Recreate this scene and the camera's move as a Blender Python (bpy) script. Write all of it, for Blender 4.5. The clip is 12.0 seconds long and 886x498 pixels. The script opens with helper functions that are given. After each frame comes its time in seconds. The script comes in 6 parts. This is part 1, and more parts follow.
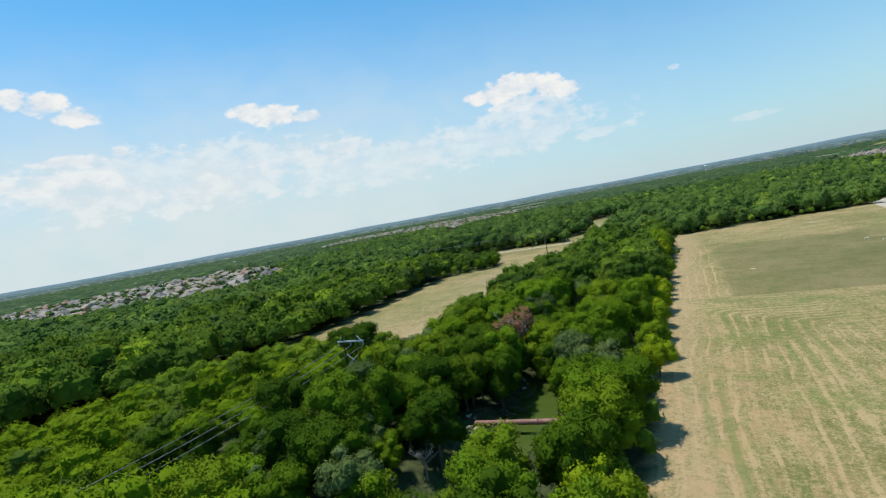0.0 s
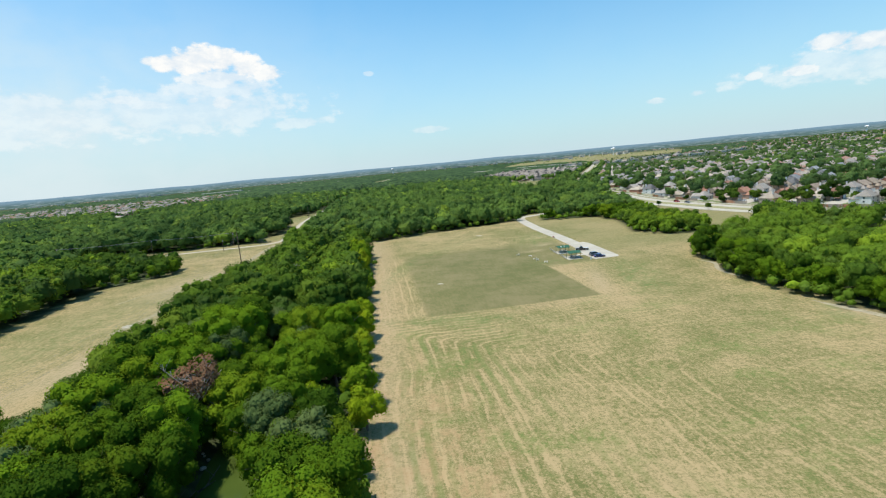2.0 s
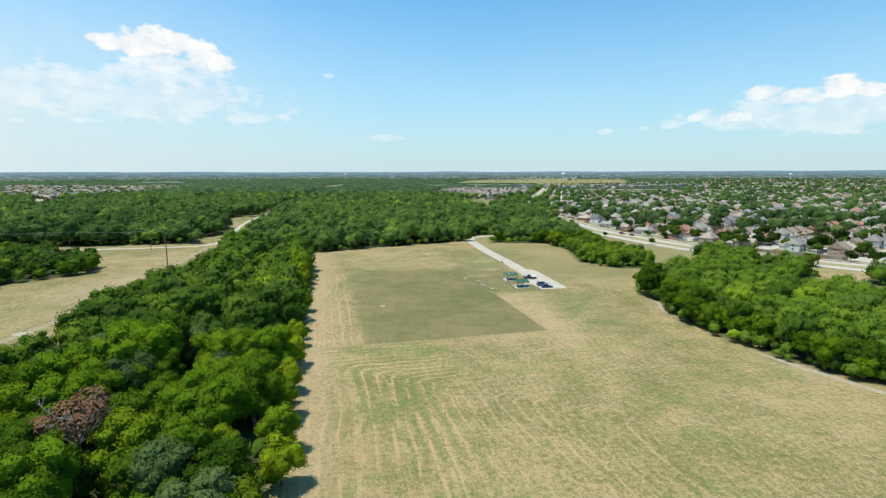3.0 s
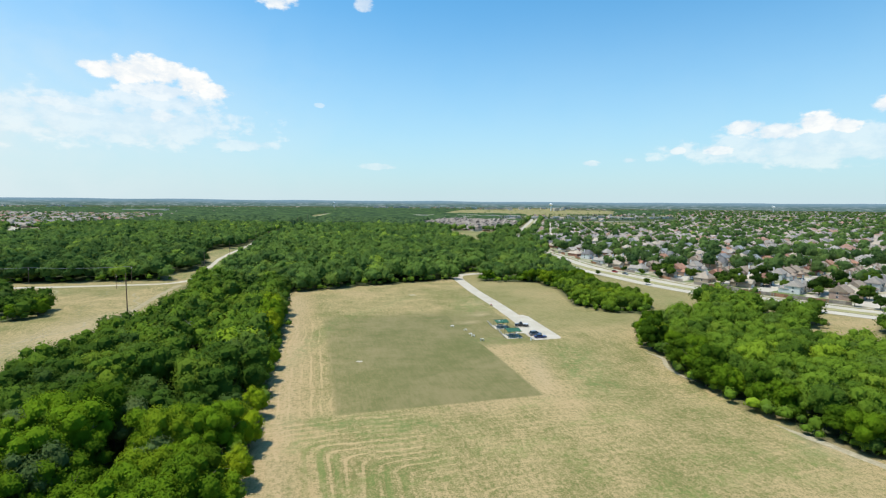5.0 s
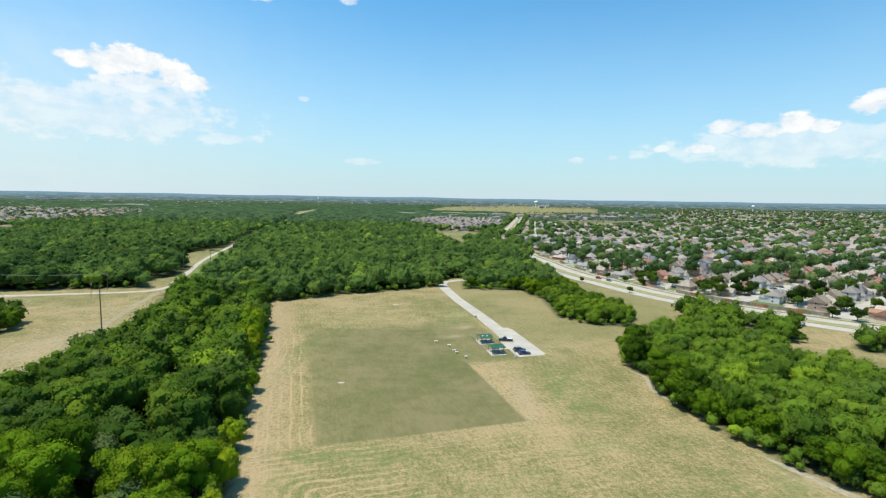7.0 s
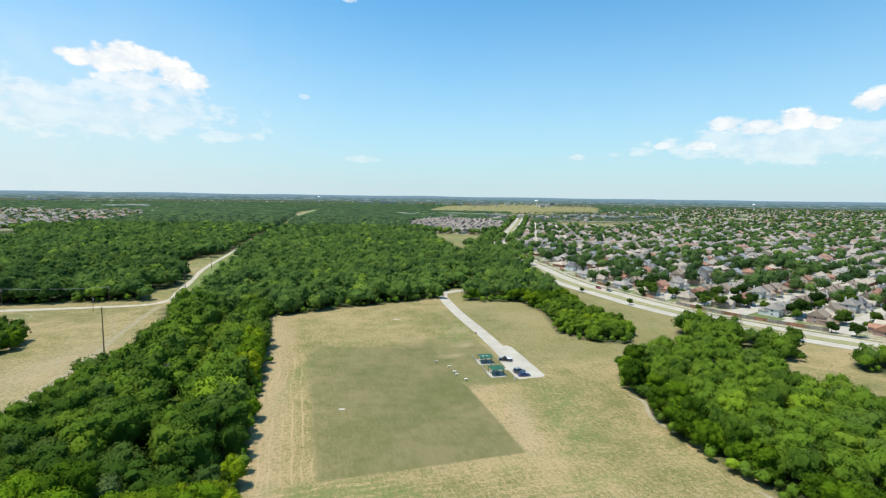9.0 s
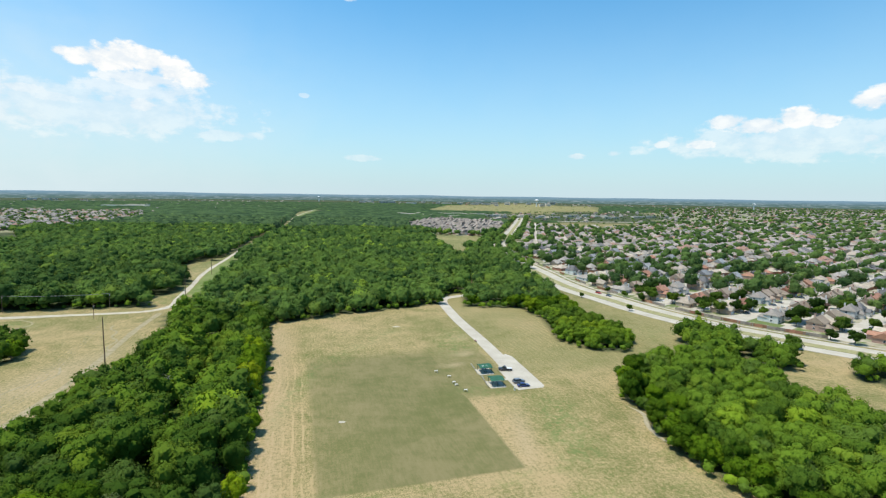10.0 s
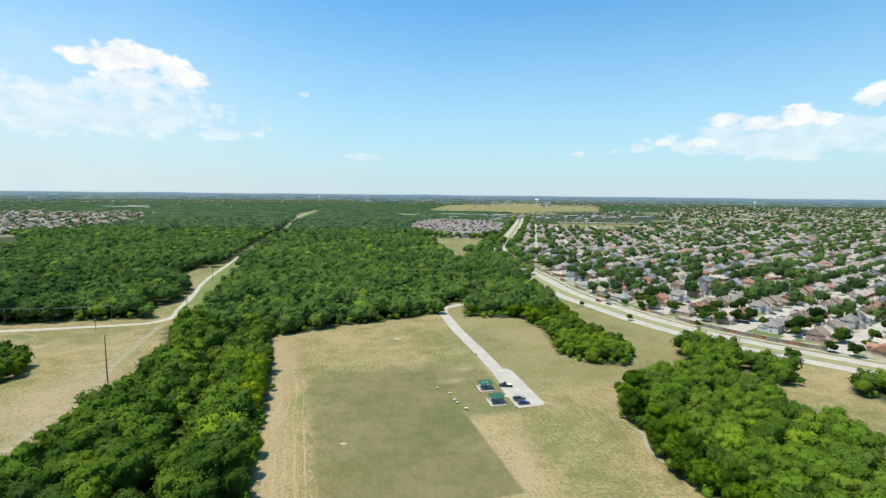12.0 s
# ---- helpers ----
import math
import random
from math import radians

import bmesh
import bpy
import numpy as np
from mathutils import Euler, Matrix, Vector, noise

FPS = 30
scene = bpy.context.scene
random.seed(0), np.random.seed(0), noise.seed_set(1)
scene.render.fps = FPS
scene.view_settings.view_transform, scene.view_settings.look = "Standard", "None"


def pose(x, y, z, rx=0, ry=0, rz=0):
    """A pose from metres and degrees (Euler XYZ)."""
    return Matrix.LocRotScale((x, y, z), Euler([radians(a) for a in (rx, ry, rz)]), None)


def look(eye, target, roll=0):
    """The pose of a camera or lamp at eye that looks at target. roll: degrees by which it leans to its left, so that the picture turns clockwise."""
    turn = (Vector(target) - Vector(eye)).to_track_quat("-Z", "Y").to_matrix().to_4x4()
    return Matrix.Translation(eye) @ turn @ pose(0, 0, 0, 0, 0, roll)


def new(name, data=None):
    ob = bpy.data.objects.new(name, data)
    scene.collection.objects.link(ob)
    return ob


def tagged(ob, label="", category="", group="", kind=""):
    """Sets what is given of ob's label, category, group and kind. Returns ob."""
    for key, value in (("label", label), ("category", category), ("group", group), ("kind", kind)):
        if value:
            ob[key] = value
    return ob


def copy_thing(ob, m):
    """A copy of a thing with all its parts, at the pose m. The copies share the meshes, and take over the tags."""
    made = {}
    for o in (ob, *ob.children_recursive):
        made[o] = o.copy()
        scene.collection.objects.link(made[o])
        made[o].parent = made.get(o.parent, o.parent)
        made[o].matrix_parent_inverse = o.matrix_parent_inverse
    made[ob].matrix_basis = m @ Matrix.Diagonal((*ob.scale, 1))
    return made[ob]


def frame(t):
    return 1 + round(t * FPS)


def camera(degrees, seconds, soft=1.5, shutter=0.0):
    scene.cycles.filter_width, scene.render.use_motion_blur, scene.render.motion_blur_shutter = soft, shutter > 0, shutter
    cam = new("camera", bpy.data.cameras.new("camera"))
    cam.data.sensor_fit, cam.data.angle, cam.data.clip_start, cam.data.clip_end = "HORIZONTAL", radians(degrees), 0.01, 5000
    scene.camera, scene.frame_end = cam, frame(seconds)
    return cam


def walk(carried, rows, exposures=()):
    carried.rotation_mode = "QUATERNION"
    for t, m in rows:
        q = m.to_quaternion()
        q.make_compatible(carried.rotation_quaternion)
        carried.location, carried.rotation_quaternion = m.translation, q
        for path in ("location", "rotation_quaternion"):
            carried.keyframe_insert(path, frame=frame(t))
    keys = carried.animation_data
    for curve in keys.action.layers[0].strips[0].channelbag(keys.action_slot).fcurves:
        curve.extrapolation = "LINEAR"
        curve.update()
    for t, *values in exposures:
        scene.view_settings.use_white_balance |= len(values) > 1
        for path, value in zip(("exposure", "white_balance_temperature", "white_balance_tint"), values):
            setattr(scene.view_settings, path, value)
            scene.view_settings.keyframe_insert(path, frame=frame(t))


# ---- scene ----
cam = camera(83.2, 12.0, soft=1.2)
METRES, EYE, TILT, LEAN, TURN = 76.0, 37.3, -3.8, 10.5, 42.6
ROWS = [
    (0.0, 0.0, 0.0, 0.0, -0.0, 0.0, -0.0),
    (0.5, -0.0029, 0.0631, 0.0225, -11.12, 2.37, 1.15),
    (1.0, 0.0065, 0.1227, 0.0481, -21.08, 3.96, 0.78),
    (1.5, 0.0263, 0.1769, 0.0777, -28.54, 2.11, -0.29),
    (2.0, 0.053, 0.2255, 0.1075, -33.74, -0.6, -1.43),
    (2.5, 0.0854, 0.2693, 0.1339, -37.4, -1.2, -3.45),
    (3.0, 0.1189, 0.3098, 0.1604, -39.7, 1.04, -5.62),
    (3.5, 0.1519, 0.3469, 0.1865, -41.44, 6.59, -6.24),
    (5.5, 0.2694, 0.4796, 0.2733, -40.99, 4.03, -5.92),
    (6.0, 0.2735, 0.4833, 0.2958, -42.65, 4.18, -6.3),
    (6.5, 0.2685, 0.4811, 0.3234, -42.86, 4.21, -6.21),
    (7.0, 0.2631, 0.4794, 0.3529, -42.79, 4.14, -6.12),
    (9.0, 0.2424, 0.4707, 0.4745, -42.7, 3.86, -6.04),
    (9.5, 0.2375, 0.4681, 0.504, -42.68, 3.79, -6.04),
    (10.0, 0.232, 0.466, 0.5342, -42.69, 3.73, -6.0),
    (10.5, 0.2265, 0.4637, 0.5642, -42.68, 3.7, -5.94),
    (11.0, 0.2213, 0.4616, 0.5923, -42.47, 3.63, -5.69),
    (11.5, 0.2166, 0.4604, 0.6159, -42.52, 3.6, -5.71),
    (12.0, 0.214, 0.4591, 0.6327, -42.61, 3.56, -5.84),
]
walk(cam, [(t, pose(0, 0, EYE, TILT, LEAN, TURN) @ pose(METRES * x, METRES * y, METRES * z, 90 + pitch, roll, yaw)) for t, x, y, z, yaw, pitch, roll in ROWS],
     [(0.0, -0.19), (1.0, -0.12), (2.5, -0.02), (12.0, 0.0)])

# ---- sun, sky, clouds ----
SUN_AZ, SUN_EL = -96.0, 71.0        # degrees from +y towards +x, and above the horizon
sun = new("sun", bpy.data.lights.new("sun", "SUN"))
sun.data.energy, sun.data.angle, sun.data.color = 5.0, radians(0.53), (1.0, 0.955, 0.88)
sd = Vector((math.sin(radians(SUN_AZ)) * math.cos(radians(SUN_EL)), math.cos(radians(SUN_AZ)) * math.cos(radians(SUN_EL)), math.sin(radians(SUN_EL))))
sun.matrix_world = look(sd * 300, (0, 0, 0))


class Nodes:
    """Small helper to wire node trees."""

    def __init__(self, tree):
        self.t = tree

    def add(self, kind, **props):
        n = self.t.nodes.new(kind)
        for k, v in props.items():
            setattr(n, k, v)
        return n

    def put(self, socket, v):
        if isinstance(v, bpy.types.NodeSocket):
            self.t.links.new(v, socket)
        elif v is not None:
            if isinstance(v, tuple) and len(v) == 3 and socket.type == "RGBA":
                v = (*v, 1.0)
            socket.default_value = v

    def math(self, op, a, b=None, c=None, clamp=False):
        n = self.add("ShaderNodeMath", operation=op, use_clamp=clamp)
        for s, v in zip(n.inputs, (a, b, c)):
            self.put(s, v)
        return n.outputs[0]

    def mix(self, f, a, b, mode="MIX"):
        n = self.add("ShaderNodeMix", data_type="RGBA", blend_type=mode)
        self.put(n.inputs[0], f)
        self.put(n.inputs[6], a)
        self.put(n.inputs[7], b)
        return n.outputs[2]

    def noise(self, vec, scale, detail=3.0, rough=0.55, distortion=0.0):
        n = self.add("ShaderNodeTexNoise")
        self.put(n.inputs["Vector"], vec)
        self.put(n.inputs["Scale"], scale)
        self.put(n.inputs["Detail"], detail)
        self.put(n.inputs["Roughness"], rough)
        self.put(n.inputs["Distortion"], distortion)
        return n.outputs[0]

    def ramp(self, v, lo, hi, a=0.0, b=1.0, smooth=True):
        n = self.add("ShaderNodeMapRange", interpolation_type="SMOOTHSTEP" if smooth else "LINEAR")
        for s, x in zip(n.inputs, (v, lo, hi, a, b)):
            self.put(s, x)
        return n.outputs[0]

    def xyz(self, vec):
        n = self.add("ShaderNodeSeparateXYZ")
        self.put(n.inputs[0], vec)
        return n.outputs

    def vec(self, x, y, z=0.0):
        n = self.add("ShaderNodeCombineXYZ")
        for s, v in zip(n.inputs, (x, y, z)):
            self.put(s, v)
        return n.outputs[0]

    def mapping(self, vec, loc=(0, 0, 0), rot=(0, 0, 0), scale=(1, 1, 1)):
        n = self.add("ShaderNodeMapping")
        self.put(n.inputs[0], vec)
        n.inputs[1].default_value, n.inputs[2].default_value, n.inputs[3].default_value = loc, rot, scale
        return n.outputs[0]


world = bpy.data.worlds.new("sky")
scene.world = world
world.use_nodes = True
wn = Nodes(world.node_tree)
world.node_tree.nodes.clear()
sky = wn.add("ShaderNodeTexSky", sky_type="NISHITA", sun_disc=False, sun_elevation=radians(SUN_EL), sun_rotation=radians(SUN_AZ), altitude=200.0, air_density=1.0, dust_density=0.7, ozone_density=1.6)
gen = wn.add("ShaderNodeTexCoord").outputs["Generated"]
gx, gy, gz_ = wn.xyz(gen)
az = wn.math("MULTIPLY", wn.math("ARCTAN2", gx, gy), 57.296)
el = wn.math("MULTIPLY", wn.math("ARCSINE", gz_), 57.296)
puff = wn.noise(wn.vec(az, wn.math("MULTIPLY", el, 1.6)), 0.42, 7.0, 0.6)
fine_puff = wn.noise(wn.vec(az, wn.math("MULTIPLY", el, 1.3), 3.0), 0.16, 5.0, 0.55)
# azimuth, elevation, half width, half height, density of the cumulus clouds
CLOUDS = [(-37.3, 12.2, 0.9, 0.5, 0.9), (-36.0, 12.0, 1.6, 0.9, 1.0), (-34.4, 12.1, 1.9, 1.3, 1.0), (-32.8, 12.4, 1.9, 1.6, 1.0), (-30.8, 12.3, 1.9, 1.5, 1.0), (-28.8, 11.7, 1.9, 1.3, 1.0), (-26.6, 11.0, 1.9, 0.85, 0.95), (-31.0, 10.6, 4.8, 0.9, 0.75), (-31.0, 9.6, 6.0, 1.1, 0.55),
          (-40.3, 8.7, 1.9, 0.5, 0.6), (-38.0, 8.2, 2.3, 0.5, 0.55), (-34.2, 8.5, 1.1, 0.45, 0.6), (-31.4, 8.2, 1.6, 0.7, 0.7), (-24.0, 5.9, 3.4, 0.6, 0.4)]
CLOUDS += [(28.3, 7.5, 2.2, 0.8, 0.85), (30.8, 6.9, 2.8, 1.0, 0.85), (33.8, 7.6, 2.0, 0.9, 0.95), (35.9, 7.1, 1.3, 0.65, 0.9), (26.0, 5.4, 1.5, 0.55, 0.8), (22.4, 5.5, 0.8, 0.45, 0.7), (38.9, 8.5, 1.6, 0.9, 0.95), (42.5, 8.6, 4.0, 1.5, 0.9), (39.2, 5.4, 0.8, 0.5, 0.6), (32.7, 5.3, 5.2, 0.8, 0.5),
           (13.8, 4.4, 1.2, 0.35, 0.5), (17.8, 4.7, 0.9, 0.3, 0.5), (-20.3, 20.5, 2.4, 1.2, 0.9), (-11.2, 20.6, 1.1, 0.9, 0.6), (-10.0, 4.0, 2.4, 0.4, 0.35), (-16.2, 10.4, 0.6, 0.25, 0.35)]
CLOUDS += [(-81.0, 16.4, 1.4, 0.9, 0.95), (-79.0, 16.1, 2.2, 1.1, 1.0), (-76.6, 15.0, 2.2, 0.9, 0.95), (-61.4, 14.3, 2.0, 1.1, 0.95), (-58.8, 13.8, 2.7, 1.2, 0.95), (-55.6, 13.3, 1.8, 0.75, 0.8), (-77.7, 11.0, 3.7, 0.7, 0.75), (-73.9, 11.6, 1.0, 0.6, 0.7), (-57.8, 8.8, 6.2, 0.9, 0.6), (-52.0, 9.5, 3.8, 0.9, 0.55), (-79.3, 9.2, 6.0, 1.1, 0.75),
           (-70.0, 7.9, 6.0, 1.2, 0.6), (-46.8, 6.8, 6.0, 0.9, 0.45), (-35.0, 7.6, 13.0, 2.6, 0.42), (-68.0, 8.5, 18.0, 3.6, 0.5), (-50.0, 7.0, 14.0, 2.6, 0.4), (34.0, 5.4, 13.0, 2.0, 0.45)]
cover = None
for a0, e0, w_, h_, dens in CLOUDS:
    du = wn.math("MULTIPLY", wn.math("SUBTRACT", az, a0), 1 / w_)
    dv = wn.math("MULTIPLY", wn.math("SUBTRACT", el, e0), 1 / h_)
    r2 = wn.math("ADD", wn.math("MULTIPLY", du, du), wn.math("MULTIPLY", dv, dv))
    body_ = wn.math("ADD", wn.math("SUBTRACT", 1.02, wn.math("MULTIPLY", r2, 0.82)), wn.math("MULTIPLY", wn.math("SUBTRACT", puff, 0.5), 3.2))
    one = wn.ramp(body_, 0.1, 0.75, 0.0, dens)
    cover = one if cover is None else wn.math("MAXIMUM", cover, one)
veil = wn.math("MULTIPLY", wn.math("POWER", wn.ramp(el, 0.0, 26.0, 1.0, 0.0, False), 2.1), 0.97)
left_veil = wn.math("MULTIPLY", wn.ramp(az, -66.0, -2.0, 1.0, 0.12), wn.ramp(el, 4.0, 26.0, 0.95, 0.0))
wisps = wn.math("MULTIPLY", left_veil, wn.ramp(fine_puff, 0.3, 0.62, 0.7, 1.0))
blue = wn.mix(1.0, sky.outputs[0], (0.70, 1.72, 2.08), "MULTIPLY")
base_sky = wn.mix(1.0, blue, (0.108, 0.0985, 0.0935), "MULTIPLY")
hazed = wn.mix(wisps, wn.mix(veil, base_sky, (0.595, 0.75, 0.81)), (0.76, 0.87, 0.90))
shade_ = wn.mix(wn.ramp(puff, 0.42, 0.62), (0.84, 0.9, 0.95), (1.02, 1.02, 1.0))
clouded = wn.mix(cover, hazed, shade_)
ground_side = wn.mix(wn.ramp(el, -0.6, 0.05), (0.16, 0.2, 0.15), clouded)
bg = wn.add("ShaderNodeBackground")
wn.put(bg.inputs[0], ground_side)
bg.inputs[1].default_value = 1.0
wn.put(wn.add("ShaderNodeOutputWorld").inputs[0], bg.outputs[0])


# ---- materials ----
def material(name, rough=0.8, metal=0.0):
    m = bpy.data.materials.new(name)
    m.use_nodes = True
    n = Nodes(m.node_tree)
    b = m.node_tree.nodes["Principled BSDF"]
    b.inputs["Roughness"].default_value, b.inputs["Metallic"].default_value = rough, metal
    b.inputs["Specular IOR Level"].default_value = 0.12 if rough > 0.75 else 0.4
    return m, n, b


def mottled(name, c1, c2, scale=1.0, rough=0.8, metal=0.0, grain=12.0, per_object=0.0, bump=0.0):
    """Two-scale mottled surface; per_object: how much each object differs in brightness."""
    m, n, b = material(name, rough, metal)
    p = n.add("ShaderNodeNewGeometry").outputs["Position"]
    f = n.math("ADD", n.math("MULTIPLY", n.noise(p, scale, 4.0), 0.65), n.math("MULTIPLY", n.noise(p, scale * grain, 2.0), 0.35))
    col = n.mix(n.ramp(f, 0.3, 0.7), c1, c2)
    if per_object:
        r = n.add("ShaderNodeObjectInfo").outputs["Random"]
        hsv = n.add("ShaderNodeHueSaturation")
        n.put(hsv.inputs["Value"], n.ramp(r, 0.0, 1.0, 1 - per_object, 1 + per_object, False))
        n.put(hsv.inputs["Hue"], n.ramp(n.math("FRACT", n.math("MULTIPLY", r, 17.3)), 0.0, 1.0, 0.5 - 0.03 * per_object, 0.5 + 0.03 * per_object, False))
        n.put(hsv.inputs["Color"], col)
        col = hsv.outputs[0]
    n.put(b.inputs["Base Color"], col)
    if bump:
        bp = n.add("ShaderNodeBump")
        bp.inputs["Strength"].default_value, bp.inputs["Distance"].default_value = 0.5, bump
        n.put(bp.inputs["Height"], f)
        n.put(b.inputs["Normal"], bp.outputs[0])
    return m


def foliage(name, dark, light, warm, stuff=False, through_light=0.3, rounded=True, relief=1.5, depth=0.9):
    """Leaves: colour differs from tree to tree and over each crown; some light passes through."""
    m, n, b = material(name, 0.9)
    b.inputs["Specular IOR Level"].default_value = 0.03
    if stuff:
        a = n.add("ShaderNodeAttribute", attribute_name="tint")
        r = a.outputs["Fac"]
    else:
        r = n.add("ShaderNodeObjectInfo").outputs["Random"]
    p = n.add("ShaderNodeNewGeometry").outputs["Position"]
    leaf = n.noise(p, 1.9, 4.0, 0.7)
    isl = n.add("ShaderNodeNewGeometry").outputs["Random Per Island"]
    f = n.math("ADD", n.math("MULTIPLY", r, 0.72), n.math("ADD", n.math("MULTIPLY", leaf, 0.35), n.math("MULTIPLY", isl, 0.1)))
    col = n.mix(n.ramp(f, 0.25, 0.95), dark, light)
    r2 = n.math("FRACT", n.math("MULTIPLY", r, 7.31))
    col = n.mix(n.ramp(r2, 0.84, 1.0, 0.0, 0.7), col, warm)
    if stuff:
        col = n.mix(n.ramp(r2, 0.05, 0.0, 0.0, 0.7), col, tuple(1.5 * v for v in warm[:2]) + (warm[2],))
        col = n.mix(n.ramp(n.math("FRACT", n.math("MULTIPLY", r, 23.7)), 0.82, 0.9, 0.0, 0.4), col, (0.075, 0.115, 0.035))
    n.put(b.inputs["Base Color"], col)
    tr = n.add("ShaderNodeBsdfTranslucent")
    # small leaf clumps turn every which way
    ruffle = n.add("ShaderNodeTexNoise")
    n.put(ruffle.inputs["Vector"], p)
    ruffle.inputs["Scale"].default_value, ruffle.inputs["Detail"].default_value, ruffle.inputs["Roughness"].default_value = relief, 3.0, 0.65
    off = n.add("ShaderNodeVectorMath", operation="MULTIPLY_ADD")
    n.put(off.inputs[0], ruffle.outputs["Color"])
    off.inputs[1].default_value = (2 * depth, 2 * depth, 2 * depth)
    off.inputs[2].default_value = (-depth, -depth, -depth)
    nrm_ = n.add("ShaderNodeNewGeometry").outputs["Normal"]
    if rounded:
        # leaf sprays take the light as the round of their crown does
        pf = n.add("ShaderNodeAttribute", attribute_name="puff").outputs["Vector"]
        vt = n.add("ShaderNodeVectorTransform", vector_type="NORMAL", convert_from="OBJECT", convert_to="WORLD")
        n.put(vt.inputs[0], pf)
        ws = n.add("ShaderNodeVectorMath", operation="SCALE")
        n.put(ws.inputs[0], nrm_)
        ws.inputs["Scale"].default_value = 0.4
        sm = n.add("ShaderNodeVectorMath", operation="ADD")
        n.put(sm.inputs[0], vt.outputs[0])
        n.put(sm.inputs[1], ws.outputs[0])
        nrm_ = sm.outputs[0]
    sm2 = n.add("ShaderNodeVectorMath", operation="ADD")
    n.put(sm2.inputs[0], nrm_)
    n.put(sm2.inputs[1], off.outputs[0])
    nm = n.add("ShaderNodeVectorMath", operation="NORMALIZE")
    n.put(nm.inputs[0], sm2.outputs[0])
    n.put(b.inputs["Normal"], nm.outputs[0])
    n.put(tr.inputs["Normal"], nm.outputs[0])
    n.put(tr.inputs[0], n.mix(1.0, col, (1.3, 1.5, 0.5), "MULTIPLY"))
    ms = n.add("ShaderNodeMixShader")
    ms.inputs[0].default_value = through_light
    n.put(ms.inputs[1], b.outputs[0])
    n.put(ms.inputs[2], tr.outputs[0])
    n.put(m.node_tree.nodes["Material Output"].inputs[0], ms.outputs[0])
    return m


LEAF = foliage("leaves", (0.040, 0.082, 0.006), (0.132, 0.224, 0.010), (0.18, 0.25, 0.012), relief=2.4, depth=0.75)
LEAF_BUSH = foliage("bush_leaves", (0.075, 0.13, 0.016), (0.175, 0.27, 0.022), (0.22, 0.29, 0.016))
LEAF_OAK = foliage("garden_leaves", (0.026, 0.055, 0.010), (0.085, 0.145, 0.018), (0.12, 0.18, 0.02))
LEAF_GREY = foliage("grey_leaves", (0.05, 0.085, 0.025), (0.115, 0.165, 0.05), (0.12, 0.16, 0.05))
LEAF_LIME = foliage("lime_leaves", (0.13, 0.215, 0.010), (0.25, 0.33, 0.012), (0.28, 0.29, 0.015))
LEAF_RED = foliage("dying_leaves", (0.21, 0.115, 0.065), (0.34, 0.20, 0.12), (0.24, 0.20, 0.12), through_light=0.15, relief=2.4)
LEAF_STUFF = foliage("wood_leaves", (0.046, 0.090, 0.012), (0.135, 0.218, 0.020), (0.18, 0.25, 0.024), True, relief=1.4, depth=0.75)
# base colour lightened to carry the haze over the far town
LEAF_TOWN = foliage("town_leaves", (0.040, 0.076, 0.026), (0.102, 0.166, 0.044), (0.14, 0.20, 0.05), True, relief=1.0)
# bluer than wood_leaves: some distance haze is mixed into this colour
LEAF_DEEP = foliage("deep_wood_leaves", (0.046, 0.092, 0.024), (0.128, 0.208, 0.040), (0.18, 0.25, 0.040), True, relief=0.9, depth=0.75)
LEAF_SUN = foliage("sunny_wood_leaves", (0.050, 0.092, 0.005), (0.148, 0.228, 0.008), (0.18, 0.245, 0.012), True, relief=2.0, depth=0.75)
# far woods: blue of the distance haze is put into the leaf colours
LEAF_FAR_HAZED = foliage("far_leaves_hazed", (0.026, 0.052, 0.025), (0.070, 0.114, 0.044), (0.09, 0.135, 0.046), True, 0.12, False, 0.2, 1.1)
BARK = mottled("bark", (0.10, 0.08, 0.06), (0.19, 0.16, 0.125), 1.2, 0.9, bump=0.03)
DEADWOOD = mottled("dead_wood", (0.20, 0.175, 0.155), (0.36, 0.32, 0.285), 1.4, 0.9)
WETWOOD = mottled("dark_driftwood", (0.05, 0.043, 0.038), (0.15, 0.13, 0.11), 1.4, 0.85)
CONCRETE = mottled("concrete", (0.37, 0.325, 0.255), (0.49, 0.435, 0.35), 0.12, 0.85, grain=20)
GRAVEL = mottled("gravel", (0.36, 0.31, 0.235), (0.52, 0.46, 0.36), 0.25, 0.95, grain=15)
MEDIAN = mottled("median_grass", (0.22, 0.21, 0.09), (0.34, 0.30, 0.15), 0.3, 0.95)
WOOD_POLE = mottled("pole_wood", (0.13, 0.085, 0.055), (0.22, 0.15, 0.10), 1.5, 0.9)
DARK_POLE = mottled("tarred_wood", (0.03, 0.025, 0.02), (0.06, 0.05, 0.04), 1.5, 0.8)
WHITE_ARM = mottled("weathered_white_timber", (0.55, 0.55, 0.53), (0.7, 0.7, 0.68), 1.5, 0.7)
WIRE = mottled("wire", (0.13, 0.13, 0.13), (0.2, 0.2, 0.2), 2.0, 0.7, 0.0)
GREEN_ROOF = mottled("green_metal_roof", (0.030, 0.100, 0.062), (0.044, 0.130, 0.082), 0.7, 0.78, 0.0)
STEEL_GREEN = mottled("green_painted_steel", (0.03, 0.07, 0.05), (0.05, 0.10, 0.07), 3.0, 0.5)
GALV = mottled("galvanised_rail", (0.33, 0.33, 0.32), (0.45, 0.45, 0.43), 2.0, 0.55, 0.5)
WHITE_PAINT = mottled("white_paint", (0.68, 0.68, 0.66), (0.8, 0.8, 0.78), 2.0, 0.6)
